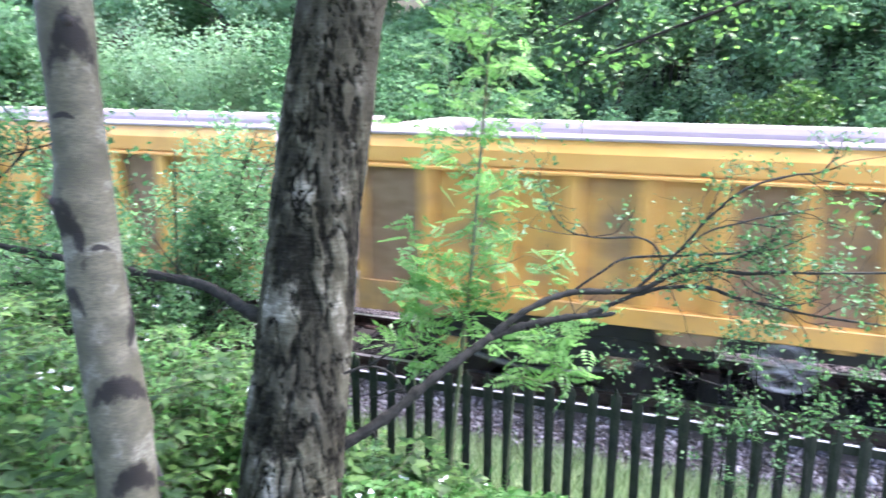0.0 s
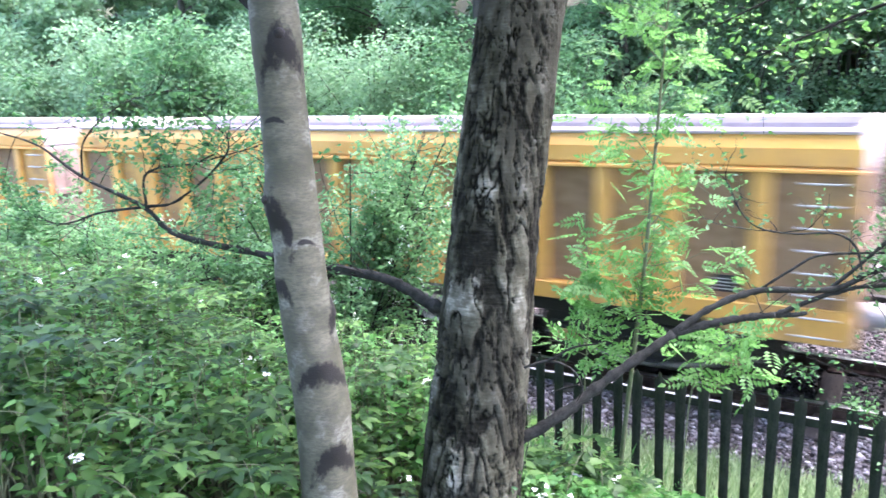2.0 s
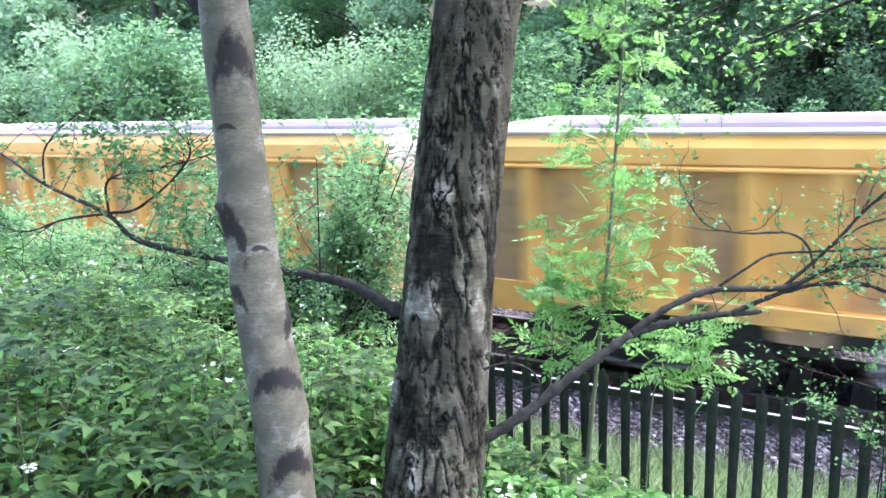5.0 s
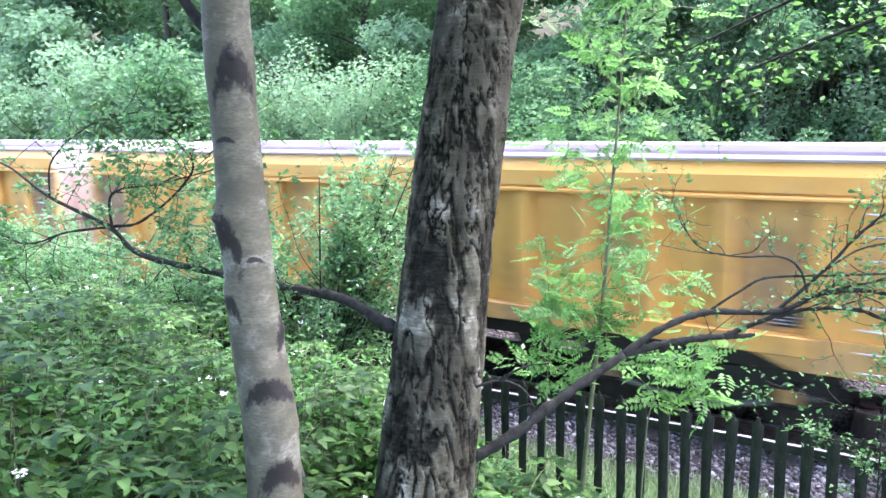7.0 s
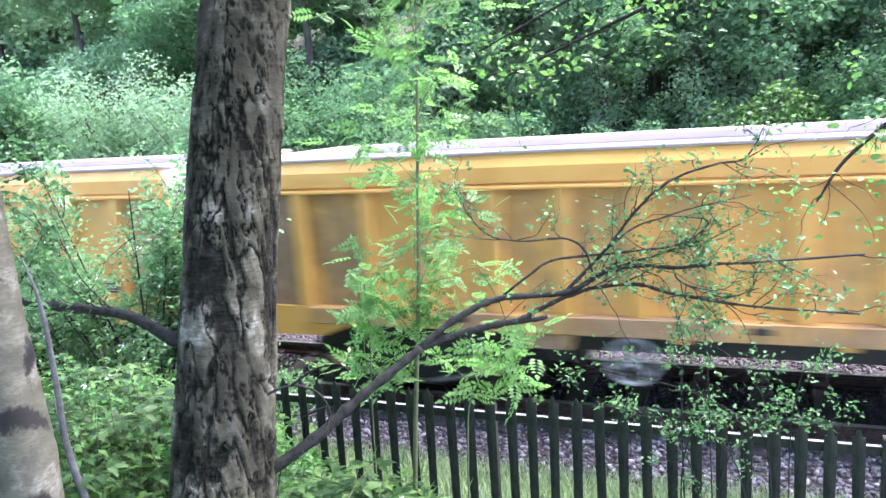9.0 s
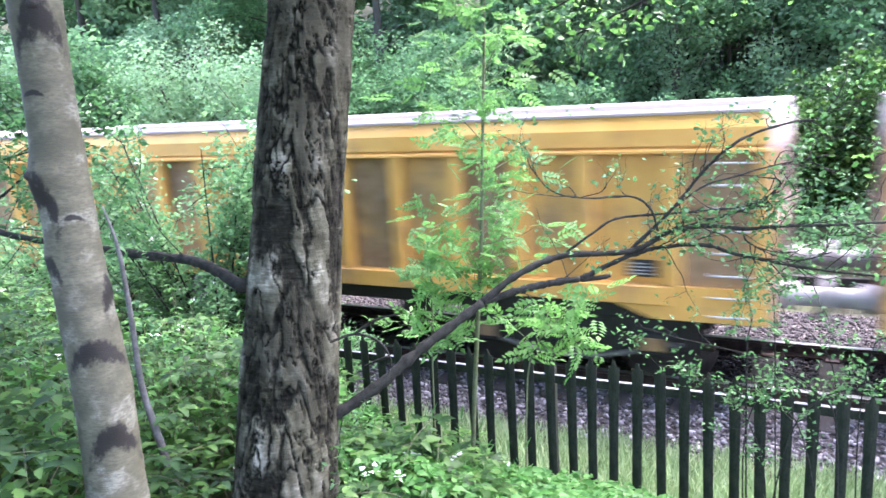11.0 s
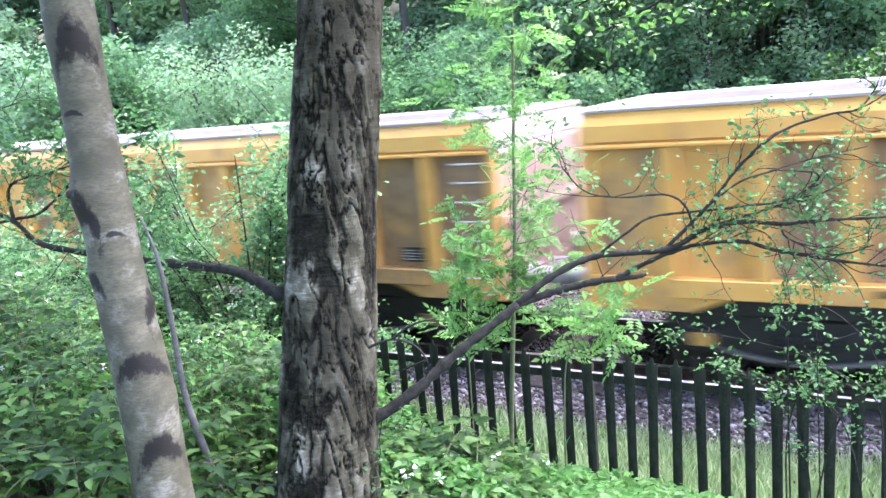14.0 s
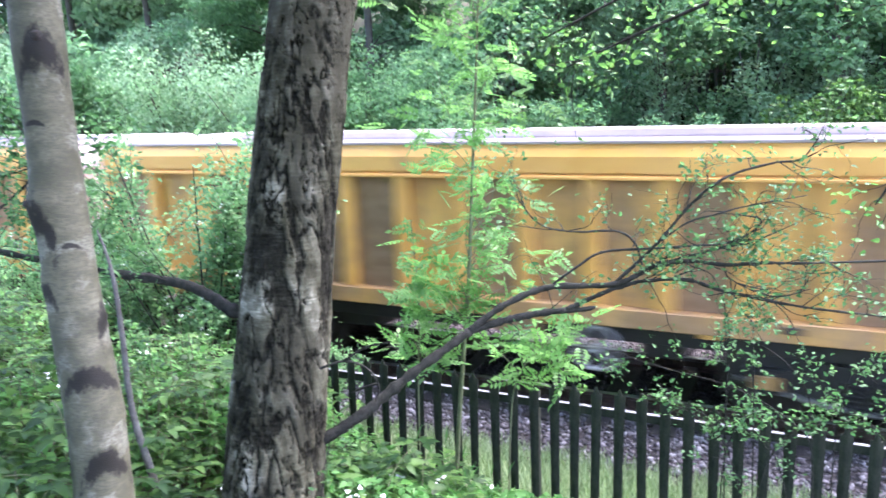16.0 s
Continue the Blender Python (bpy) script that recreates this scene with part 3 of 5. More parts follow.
        add_cyl(bm, (0, 0, 0), (math.cos(a), 0, math.sin(a)), 0.013, 0.44, 8)
    add_cyl(bm, (0, 0.05, 0), (0, 1, 0), 0.05, 0.16, 14)
    me["handwheel"] = bm_mesh("handwheel", bm, M["buffer"])
    bm = bmesh.new()
    prism(bm, [(-0.30, 0.98), (0.30, 0.98), (0.24, 0.78), (-0.24, 0.78)], -1.36, -1.26)
    me["bracket"] = bm_mesh("bracket", bm, M["dirty"], 0.008)
    # bogie
    bm = bmesh.new()
    for s in (-1, 1):
        prism(bm, [(-1.25, 0.62), (-1.18, 0.72), (-0.6, 0.74), (-0.35, 0.66), (0.35, 0.66), (0.6, 0.74), (1.18, 0.72), (1.25, 0.62), (1.22, 0.40), (0.72, 0.36), (0.5, 0.30), (0.34, 0.20), (-0.34, 0.20), (-0.5, 0.30), (-0.72, 0.36), (-1.22, 0.40)], s * 1.0 - 0.06, s * 1.0 + 0.06)
    add_box(bm, -0.25, 0.25, -1.0, 1.0, 0.42, 0.70)
    me["bogie_frame"] = bm_mesh("bogie_frame", bm, M["black"], 0.012)
    bm = bmesh.new()
    for i in range(14):
        x0, x1 = -1.15 + i * 2.3 / 14, -1.15 + (i + 1) * 2.3 / 14
        z0, z1 = (0.235 + 0.22 * (abs(x) / 1.15) ** 1.6 for x in (x0, x1))
        prism(bm, [(x0, z0), (x1, z1), (x1, z1 + 0.035), (x0, z0 + 0.035)], -1.11, -1.062)
    me["frame_flange"] = bm_mesh("frame_flange", bm, M["greysteel"])
    bm = bmesh.new()
    for j in range(6):
        for i in range(14):
            a = 2 * math.pi * i / 14
            add_cyl(bm, (0.09 * math.cos(a), -1.0 + 0.09 * math.sin(a) - 0.06, 0.24 + 0.05 * j + 0.05 * i / 14), (-math.sin(a), math.cos(a), 0.09), 0.013, 0.05, 6)
    me["spring"] = bm_mesh("spring", bm, M["black"])
    me["axlebox"] = box_mesh("axlebox", M["black"], -0.17, 0.17, -1.16, -0.95, 0.34, 0.60, bevel=0.03)
    me["axlebox_cover"] = box_mesh("axlebox_cover", M["dirty"], -0.11, 0.11, -1.185, -1.16, 0.40, 0.54, bevel=0.012)
    bm = bmesh.new()
    for s in (-0.7525, 0.7525):
        add_cyl(bm, (0, s, 0), (0, 1, 0), WHEEL_R, 0.12, 36)
        add_cyl(bm, (0, s * 0.94, 0), (0, 1, 0), WHEEL_R + 0.03, 0.03, 36)
        add_cyl(bm, (0, s * 1.1, 0), (0, 1, 0), 0.12, 0.12, 20)
        for i in range(3):
            a = 2 * math.pi * i / 3
            add_cyl(bm, (0.28 * math.cos(a), s * 1.085, 0.28 * math.sin(a)), (0, 1, 0), 0.035, 0.02, 8)
    add_cyl(bm, (0, 0, 0), (0, 1, 0), 0.085, 2.1, 16)
    me["wheelset"] = bm_mesh("wheelset", bm, M["wheelsteel"], 0.0)
    return me


WM = wagon_meshes()


def build_wagon(wheel_x, stained):
    """An empty at the left end, at rail height on the track's middle."""
    top = tagged(new("box_wagon"), "yellow open-topped box wagon with rust-stained ribbed sides, rolling on the track", "freight wagon", "wagons of the train")
    hold("top_band", WM["top_band"], top, "yellow upper band with a pale rim and ends whitened for sky light")
    hold("wagon_floor", WM["floor"], top)
    hold("underframe", WM["underframe"], top, "greasy black underframe")
    for x in (3.6, 4.8, 6.4, 7.6):
        hold("cross_beam", WM["cross_beam"], top, m=pose(x, 0, 0))
    hold("air_tank", WM["air_tank"], top)
    for x in (3.65, 7.3):
        hold("valve_box", WM["valve_box"], top, m=pose(x, 0, 0))
    hold("brake_rod", WM["brake_rod"], top)
    turn = Matrix.Translation((LEN, 0, 0)) @ Matrix.Rotation(math.pi, 4, "Z")
    for side in (Matrix.Identity(4), turn):
        hold("lip", WM["lip"], top, m=side)
        hold("sill", WM["sill"], top, m=side)
        hold("solebar", WM["solebar"], top, m=side)
        for x in (2.7, 5.6, 8.5):
            hold("latch", WM["latch"], top, m=side @ pose(x, 0, 0))
        for x in (3.4, 4.9, 6.3, 7.8):
            hold("stake_pocket", WM["stake_pocket"], top, m=side @ pose(x, 0, 0))
        for x in RIBS:
            hold("rib", WM["rib"], top, m=side @ pose(x, 0, 0))
        for i in range(11):
            hold("panel", WM[stained + "panel"], top, m=side @ pose(RIBS[i + 1] + 0.075, 0, 0))
        hold("panel", WM[stained + "wide_panel"], top, m=side @ pose(RIBS[0] + 0.075, 0, 0))
        hold("panel", WM[stained + "wide_panel"], top, m=side @ pose(RIBS[12] + 0.075, 0, 0))
        hold("end_plate", WM["skirt"], top, m=side)
        hold("panel", WM["end_panel"], top, m=side)
        hold("panel", WM["end_panel"], top, m=side @ pose(LEN - 0.915, 0, 0))
        hold("end_plate", WM["skirt"], top, m=side @ Matrix.Translation((LEN, 0, 0)) @ Matrix.Scale(-1, 4, (1, 0, 0)))
        wall = hold("end_wall", WM["end_wall"], top, "dusty brown ribbed end wall", m=side)
        for y in (-1.0, -0.5, 0, 0.5, 1.0):
            hold("end_rib", WM["end_rib"], wall, m=pose(0, y, 0))
        hold("end_beam", WM["end_beam"], wall)
        hold("headstock", WM["headstock"], top, m=side)
        for y in (-0.865, 0.865):
            b = hold("buffer", WM["buffer"], top, "pale worn steel buffer", m=side @ pose(0, y, 0.99))
            hold("buffer_head", WM["buffer_head"], b)
        hold("coupling", WM["coupling"], top, m=side)
        for z in (2.30, 2.10, 1.89, 1.68, 1.47, 1.26, 1.05, 0.87):
            hold("rung", WM["rung"], top, "white-painted ladder rung", m=side @ pose(LEN, 0, z))
        p = hold("data_panel", WM["data_panel"], top, m=side @ pose(LEN, 0, 0))
        hold("lettering", WM["lettering"], p)
        hold("handwheel", WM["handwheel"], top, "pale spoked hand-brake wheel", m=side @ pose(wheel_x, -1.33, 0.69))
        hold("bracket", WM["bracket"], top, m=side @ pose(wheel_x - 0.85, 0, 0))
    for x in (2.0, LEN - 2.0):
        bogie = hold("bogie_frame", WM["bogie_frame"], top, "black cast-steel bogie", m=pose(x, 0, 0))
        for s in (0, 180):
            r = pose(0, 0, 0, 0, 0, s)
            hold("frame_flange", WM["frame_flange"], bogie, m=r)
            for dx in (-0.14, 0.14):
                hold("spring", WM["spring"], bogie, m=r @ pose(dx, 0, 0))
            for a in AXLES:
                hold("axlebox", WM["axlebox"], bogie, m=r @ pose(a, 0, 0))
                hold("axlebox_cover", WM["axlebox_cover"], bogie, m=r @ pose(a, 0, 0))
        for i, a in enumerate(AXLES):
            ws = hold("wheelset", WM["wheelset"], bogie, m=pose(a, 0, WHEEL_R))
            ws["axle"] = i
    return top


def passed(t):
    """How many wagon lengths the train has gone by at t."""
    return 1.78427867e-04 * t**3 - 6.82661132e-03 * t**2 + 8.35364169e-01 * t - 7.21136336e-01


def wagon_pose(k, t):
    return pose(PITCH * (k - passed(t)), CENTRE, 0)


REVERSED = (0, 5, 10, 11)
CLEANER = (2, 3, 4, 5, 6)
WAGONS, kinds = {}, {}
for k in range(-2, 13):
    kind = (k in REVERSED, k in CLEANER)
    if kind in kinds:
        WAGONS[k] = copy_thing(kinds[kind], wagon_pose(k, 0))
    else:
        WAGONS[k] = kinds[kind] = build_wagon(LEN - 4.5 if kind[0] else 4.45, "" if kind[1] else "stained_")
        WAGONS[k].matrix_basis = wagon_pose(k, 0)


# ---- trees by the camera ----
def bark_trunk(path, radii, seg, heights, furrowed):
    """A trunk from a base to a top height. Furrowed: scaly plates with deep cracks, closer and deeper towards the foot."""
    p = smooth_path(path, 900)
    p = np.column_stack([np.interp(heights, p[:, 2], p[:, i]) for i in range(3)])
    v, f = tube(p, np.interp(heights, *radii), seg)
    centre = np.repeat(p, seg, axis=0)
    out = v - centre
    out /= np.linalg.norm(out, axis=1)[:, None] + 1e-9
    d, furrow, plate = np.zeros(len(v)), np.ones(len(v)), np.zeros(len(v))
    for i, (x, y, z) in enumerate(v):
        low = noise.noise((x * 3, y * 3, z * 1.6)) * 0.008
        if not furrowed:
            d[i] = low * 0.8 + 0.003 * noise.noise((x * 12, y * 12, z * 34))
            continue
        lower = min(1.0, max(0.0, (3.6 - z) / 1.3))
        long = abs(noise.fractal((x * 6.0, y * 6.0, z * 1.3), 0.8, 2.3, 4))
        short = abs(noise.fractal((x * 11 + 7, y * 11, z * 2.6), 0.65, 2.2, 4))
        patch = noise.fractal((x * 4.5 + 2, y * 4.5, z * 1.9), 0.8, 2.2, 5)
        k = min(long / (0.05 + 0.12 * lower), short / (0.02 + 0.11 * lower), max(0.0, (patch + 0.50) / 0.24))
        k = min(1.0, max(0.0, k))
        flake = 0.40 + 0.85 * noise.fractal((x * 8 + 11, y * 8, z * 3.4), 0.9, 2.2, 3)
        furrow[i], plate[i] = k, min(1.0, max(0.0, flake))
        d[i] = low - 0.018 * (1 - k) + 0.010 * flake * k
    me = mesh_of("trunk", v + out * d[:, None], f, M["darkbark"], True)
    for key, values in (("furrow", furrow), ("plate", plate)):
        me.attributes.new(key, "FLOAT", "POINT").data.foreach_set("value", values.astype(np.float32))
    return me


def twigs(path, count, length, radius, spread=0.8, lift=0.1, droop=0.0, start=0.25):
    """Side shoots along a limb; returns their tubes and places for leaves."""
    path = np.asarray(path)
    tubes, spots = [], []
    t = np.gradient(path, axis=0)
    for _ in range(count):
        i = int(rng.uniform(start, 1.0) * (len(path) - 1))
        d = t[i] / (np.linalg.norm(t[i]) + 1e-9) * 0.7 + rng.normal(size=3) * spread * (1, 0.8, 0.7) + (0, 0, lift)
        d /= np.linalg.norm(d)
        n, ln = 7, length * rng.uniform(0.45, 1.2)
        pts = [path[i]]
        for _ in range(n):
            d = d + rng.normal(size=3) * 0.22 + (0, 0, -droop)
            d /= np.linalg.norm(d)
            pts.append(pts[-1] + d * ln / n)
        pts = np.array(pts)
        tubes.append(tube(smooth_path(pts, 14), [radius, radius * 0.35], 5))
        spots.append(smooth_path(pts, 14)[4:])
    return tubes, np.vstack(spots) if spots else np.zeros((0, 3))


def scatter_leaves(name, spots, per, jitter, template, size, material, parent, label="", up=0.6):
    n = int(len(spots) * per)
    at = spots[rng.integers(0, len(spots), n)] + rng.normal(size=(n, 3)) * jitter
    d, f = loose(n, up)
    return tagged(hold(name, leaves(name, template, at, d, f, rng.uniform(*size, n), material), parent, label), kind="stuff")


dark_tree = tagged(new("old_birch"), "old birch with a thick dark trunk of deeply fissured bark", "tree")
TRUNK = [(-1.54, -5.11, 0.2), (-1.543, -4.91, 1.2), (-1.536, -4.81, 1.7), (-1.524, -4.71, 2.2), (-1.506, -4.61, 2.7), (-1.483, -4.51, 3.2), (-1.454, -4.41, 3.7), (-1.42, -4.31, 4.2), (-1.0, -3.6, 9.0)]
TRUNK_R = ((0.2, 1.2, 1.7, 2.2, 2.7, 3.2, 3.7, 4.2, 9.0), (0.31, 0.270, 0.257, 0.246, 0.238, 0.232, 0.229, 0.226, 0.16))
RINGS = np.concatenate([np.linspace(0.2, 0.9, 30)[:-1], np.linspace(0.9, 4.5, 560), np.linspace(4.5, 9.0, 60)[1:]])
hold("trunk", bark_trunk(TRUNK, TRUNK_R, 230, RINGS, True), dark_tree)

BOUGHS = [
    ([(-1.48, -4.86, 1.28), (-1.33, -4.76, 1.37), (-1.12, -4.6, 1.51), (-0.89, -4.4, 1.72), (-0.66, -4.2, 1.91)], [0.050, 0.036, 0.031, 0.027, 0.025], 2),
    ([(-0.66, -4.2, 1.91), (-0.49, -4.09, 2.05), (-0.27, -3.95, 2.14), (0.06, -3.79, 2.15), (0.23, -3.7, 2.24), (0.42, -3.62, 2.28), (0.61, -3.54, 2.25), (0.82, -3.45, 2.25), (1.06, -3.35, 2.24), (1.6, -3.2, 2.26)], [0.022, 0.019, 0.016, 0.012, 0.009, 0.006], 22),
    ([(-0.66, -4.2, 1.91), (-0.49, -4.09, 1.96), (-0.33, -3.99, 1.99), (-0.19, -3.91, 2.0)], [0.024, 0.021, 0.018], 3),
    ([(-0.19, -3.91, 2.0), (-0.11, -3.87, 2.0), (-0.04, -3.83, 2.01)], [0.016, 0.014, 0.011], 0),
    ([(-0.19, -3.91, 2.0), (-0.05, -3.84, 2.07), (0.09, -3.77, 2.13), (0.22, -3.7, 2.16), (0.42, -3.62, 2.16), (0.61, -3.54, 2.09), (0.8, -3.46, 2.04), (1.07, -3.35, 1.98), (1.6, -3.2, 1.92)], [0.015, 0.013, 0.011, 0.009, 0.006], 20),
    ([(-0.26, -3.94, 2.15), (-0.13, -3.88, 2.25), (0.01, -3.81, 2.33), (0.31, -3.66, 2.34), (0.58, -3.55, 2.36), (0.71, -3.49, 2.4), (0.79, -3.46, 2.46), (0.78, -3.46, 2.5), (0.68, -3.5, 2.52)], [0.008, 0.007, 0.006, 0.004], 8),
    ([(0.06, -3.79, 2.15), (0.21, -3.71, 2.3), (0.33, -3.65, 2.44), (0.43, -3.61, 2.57), (0.55, -3.56, 2.68), (0.68, -3.5, 2.75), (0.86, -3.43, 2.8), (0.98, -3.38, 2.82), (1.06, -3.34, 2.93)], [0.011, 0.009, 0.008, 0.006, 0.004], 12),
    ([(0.2, -3.72, 2.25), (0.16, -3.74, 2.38), (0.06, -3.79, 2.45), (-0.18, -3.91, 2.45), (-0.32, -3.99, 2.51), (-0.41, -4.06, 2.65)], [0.007, 0.006, 0.003], 7),
    ([(0.1, -3.77, 2.16), (0.31, -3.66, 2.26), (0.47, -3.59, 2.3), (0.61, -3.54, 2.34), (0.74, -3.48, 2.36), (0.98, -3.38, 2.47)], [0.007, 0.006, 0.003], 7),
    ([(0.23, -3.7, 2.33), (0.42, -3.62, 2.48), (0.6, -3.54, 2.53), (0.79, -3.46, 2.58), (1.02, -3.36, 2.62)], [0.006, 0.005, 0.003], 8),
    ([(0.61, -3.54, 2.25), (0.66, -3.52, 2.15), (0.88, -3.43, 2.05), (1.06, -3.35, 2.09)], [0.005, 0.003], 10),
]
for pts in ([(-1.30, -4.80, 1.80), (-1.17, -4.72, 1.84), (-1.06, -4.66, 1.79), (-1.02, -4.62, 1.68), (-1.06, -4.60, 1.58)], [(-1.17, -4.72, 1.84), (-1.05, -4.68, 1.92), (-0.92, -4.64, 1.95)], [(-1.03, -4.63, 1.70), (-1.12, -4.62, 1.66), (-1.2, -4.62, 1.62)]):
    hold("branch", mesh_of("branch", *tube(smooth_path(pts, 20), [0.008, 0.006, 0.003], 6), M["twig"], True), dark_tree, "thin dead twig")
LEFT = [
    ([(-1.6, -4.82, 2.06), (-1.79, -4.85, 2.1), (-1.97, -4.82, 2.16), (-2.18, -4.8, 2.21), (-2.59, -4.75, 2.22), (-3.34, -4.7, 2.25), (-4.1, -4.65, 2.31), (-4.5, -4.6, 2.47), (-5.19, -4.6, 2.66), (-5.72, -4.6, 2.89), (-6.3, -4.6, 3.0)], [0.042, 0.03, 0.026, 0.02, 0.013, 0.006], 16),
    ([(-4.46, -4.6, 2.46), (-4.16, -4.55, 2.52), (-3.69, -4.5, 2.85), (-3.67, -4.5, 3.05)], [0.012, 0.005], 8),
    ([(-4.46, -4.6, 2.46), (-4.41, -4.6, 2.71), (-3.92, -4.6, 2.79), (-3.32, -4.55, 2.92)], [0.011, 0.004], 8),
    ([(-5.19, -4.6, 2.66), (-5.1, -4.6, 2.95), (-4.7, -4.55, 3.2), (-4.2, -4.5, 3.3)], [0.009, 0.004], 7),
    ([(-4.46, -4.6, 2.46), (-5.04, -4.6, 2.38), (-5.56, -4.6, 2.26), (-6.01, -4.6, 2.32)], [0.011, 0.005], 9),
]
for boughs, per in ((BOUGHS, 0.75), (LEFT, 2.3)):
    for k, (pts, radii, count) in enumerate(boughs):
        p = smooth_path(pts, 8 * len(pts))
        p[4:-4] += np.cumsum(rng.normal(size=(len(p) - 8, 3)) * 0.0016, axis=0) * np.hanning(len(p) - 8)[:, None]
        wob = np.interp(np.linspace(0, 1, len(p)), np.linspace(0, 1, len(radii)), radii) * (1 + 0.13 * rng.normal(size=len(p)))
        branch = hold("branch", mesh_of("branch", *tube(p, wob, 10), M["twig"], True), dark_tree, "dark bare limb" if k == 0 else "")
        if count:
            tb, spots = twigs(p, count * (1 if boughs is BOUGHS else 2), 0.42 if boughs is BOUGHS else 0.75, 0.0035, start=0.3)
            tb2, spots2 = twigs(spots, count * 3, 0.16, 0.0018, start=0.0)
            tagged(hold("twig_spray", mesh_of("twig_spray", *joined(tb + tb2), M["twig"]), branch), kind="stuff")
            scatter_leaves("leaves", np.vstack([spots, spots2]), per * 0.75, 0.03, OVAL, (0.022, 0.047) if boughs is BOUGHS else (0.028, 0.062), M["birchleaf"], branch, "small fresh green leaves")

birch = tagged(new("young_birch"), "slender young birch with smooth grey bark and dark branch scars", "tree")
BIRCH = [(-1.72, -5.86, 0.6), (-1.79, -5.8, 1.35), (-1.84, -5.76, 1.87), (-1.95, -5.71, 2.36), (-2.03, -5.66, 2.93), (-2.11, -5.6, 3.66), (-2.2, -5.5, 4.6), (-2.45, -5.3, 8.5)]
BR = [0.145, 0.132, 0.125, 0.118, 0.110, 0.108, 0.10, 0.085]
BZ = [p[2] for p in BIRCH]
birch_trunk = bark_trunk(BIRCH, (BZ, BR), 72, np.linspace(0.6, 8.5, 460), False)
v = np.array([q.co for q in birch_trunk.vertices])


def birch_at(z):
    return np.array([np.interp(z, BZ, [p[0] for p in BIRCH]), np.interp(z, BZ, [p[1] for p in BIRCH]), z]), np.interp(z, BZ, BR)


# swellings under old branch collars: height, way round (degrees from straight at the railway's foot path), strength, width
TOWARD = math.atan2(-8.2 + 5.7, 0.7 + 1.95)
SCARS = [(3.52, 4, 0.030, 0.11), (2.80, -52, 0.036, 0.085), (2.30, 56, 0.022, 0.06), (2.09, 8, 0.018, 0.06), (1.72, 14, 0.020, 0.06), (1.86, 70, 0.010, 0.05), (1.30, -18, 0.010, 0.10), (2.45, -68, 0.012, 0.06)]
for z, ang, strength, width in SCARS:
    c, r = birch_at(z)
    a = TOWARD + radians(ang)
    q = c + np.array([math.cos(a), math.sin(a), 0]) * r
    dist = np.linalg.norm((v - q) * (1, 1, 0.9), axis=1)
    axis = np.column_stack([np.interp(v[:, 2], BZ, [p[0] for p in BIRCH]), np.interp(v[:, 2], BZ, [p[1] for p in BIRCH]), v[:, 2]])
    o = v - axis
    o /= np.linalg.norm(o, axis=1)[:, None] + 1e-9
    v = v + o * (strength * np.exp(-((dist / width) ** 2)))[:, None]
STAINS = []
for z, ang, wide, tall in ((3.50, 4, 0.10, 0.085), (2.76, -48, 0.085, 0.095), (2.29, 60, 0.06, 0.06), (2.05, 8, 0.125, 0.05), (1.67, 14, 0.115, 0.062), (1.28, -18, 0.10, 0.035), (2.43, -62, 0.07, 0.04), (2.62, 10, 0.06, 0.012), (3.16, -30, 0.06, 0.012)):
    c, r = birch_at(z)
    a = TOWARD + radians(ang)
    STAINS.append(((c[0] + math.cos(a) * r, c[1] + math.sin(a) * r, z), wide * 1.15, tall * 1.2))
birch_trunk.vertices.foreach_set("co", v.astype(np.float32).ravel())
birch_trunk.materials[0] = bark_birch_mat(STAINS)
hold("trunk", birch_trunk, birch)


knot = [birch_at(3.52), birch_at(2.80)]
for (c, r), ang in zip(knot, (2, -62)):
    a = TOWARD + radians(ang)
    d = np.array([math.cos(a), math.sin(a), 0])
    hold("branch_stub", mesh_of("branch_stub", *tube(smooth_path([c + d * (r - 0.02), c + d * (r + 0.02) + (0, 0, 0.008), c + d * (r + 0.045) + (0, 0, 0.012)], 8), [0.045, 0.032, 0.026, 0.012], 14), M["scar"], True), birch)

p = smooth_path([(-2.1, -5.6, 3.60), (-2.29, -5.6, 3.71), (-2.43, -5.6, 3.87), (-2.60, -5.6, 4.04), (-3.1, -5.5, 4.6)], 24)
hold("branch", mesh_of("branch", *tube(p, [0.050, 0.030, 0.024, 0.020, 0.012], 10), M["twig"], True), birch)
stick = tagged(new("dead_stem", mesh_of("dead_stem", *tube(smooth_path([(-2.42, -5.15, 2.57), (-2.36, -5.15, 2.41), (-2.333, -5.15, 2.25), (-2.318, -5.15, 1.93), (-2.309, -5.15, 1.56), (-2.22, -5.15, 1.23), (-2.138, -5.15, 0.93), (-2.05, -5.17, 0.6)], 50), [0.005, 0.012, 0.017, 0.023, 0.025], 9), M["deadwood"], True)), "thin leaning grey dead stem in the undergrowth", "stem")

# ---- rowan saplings by the fence ----


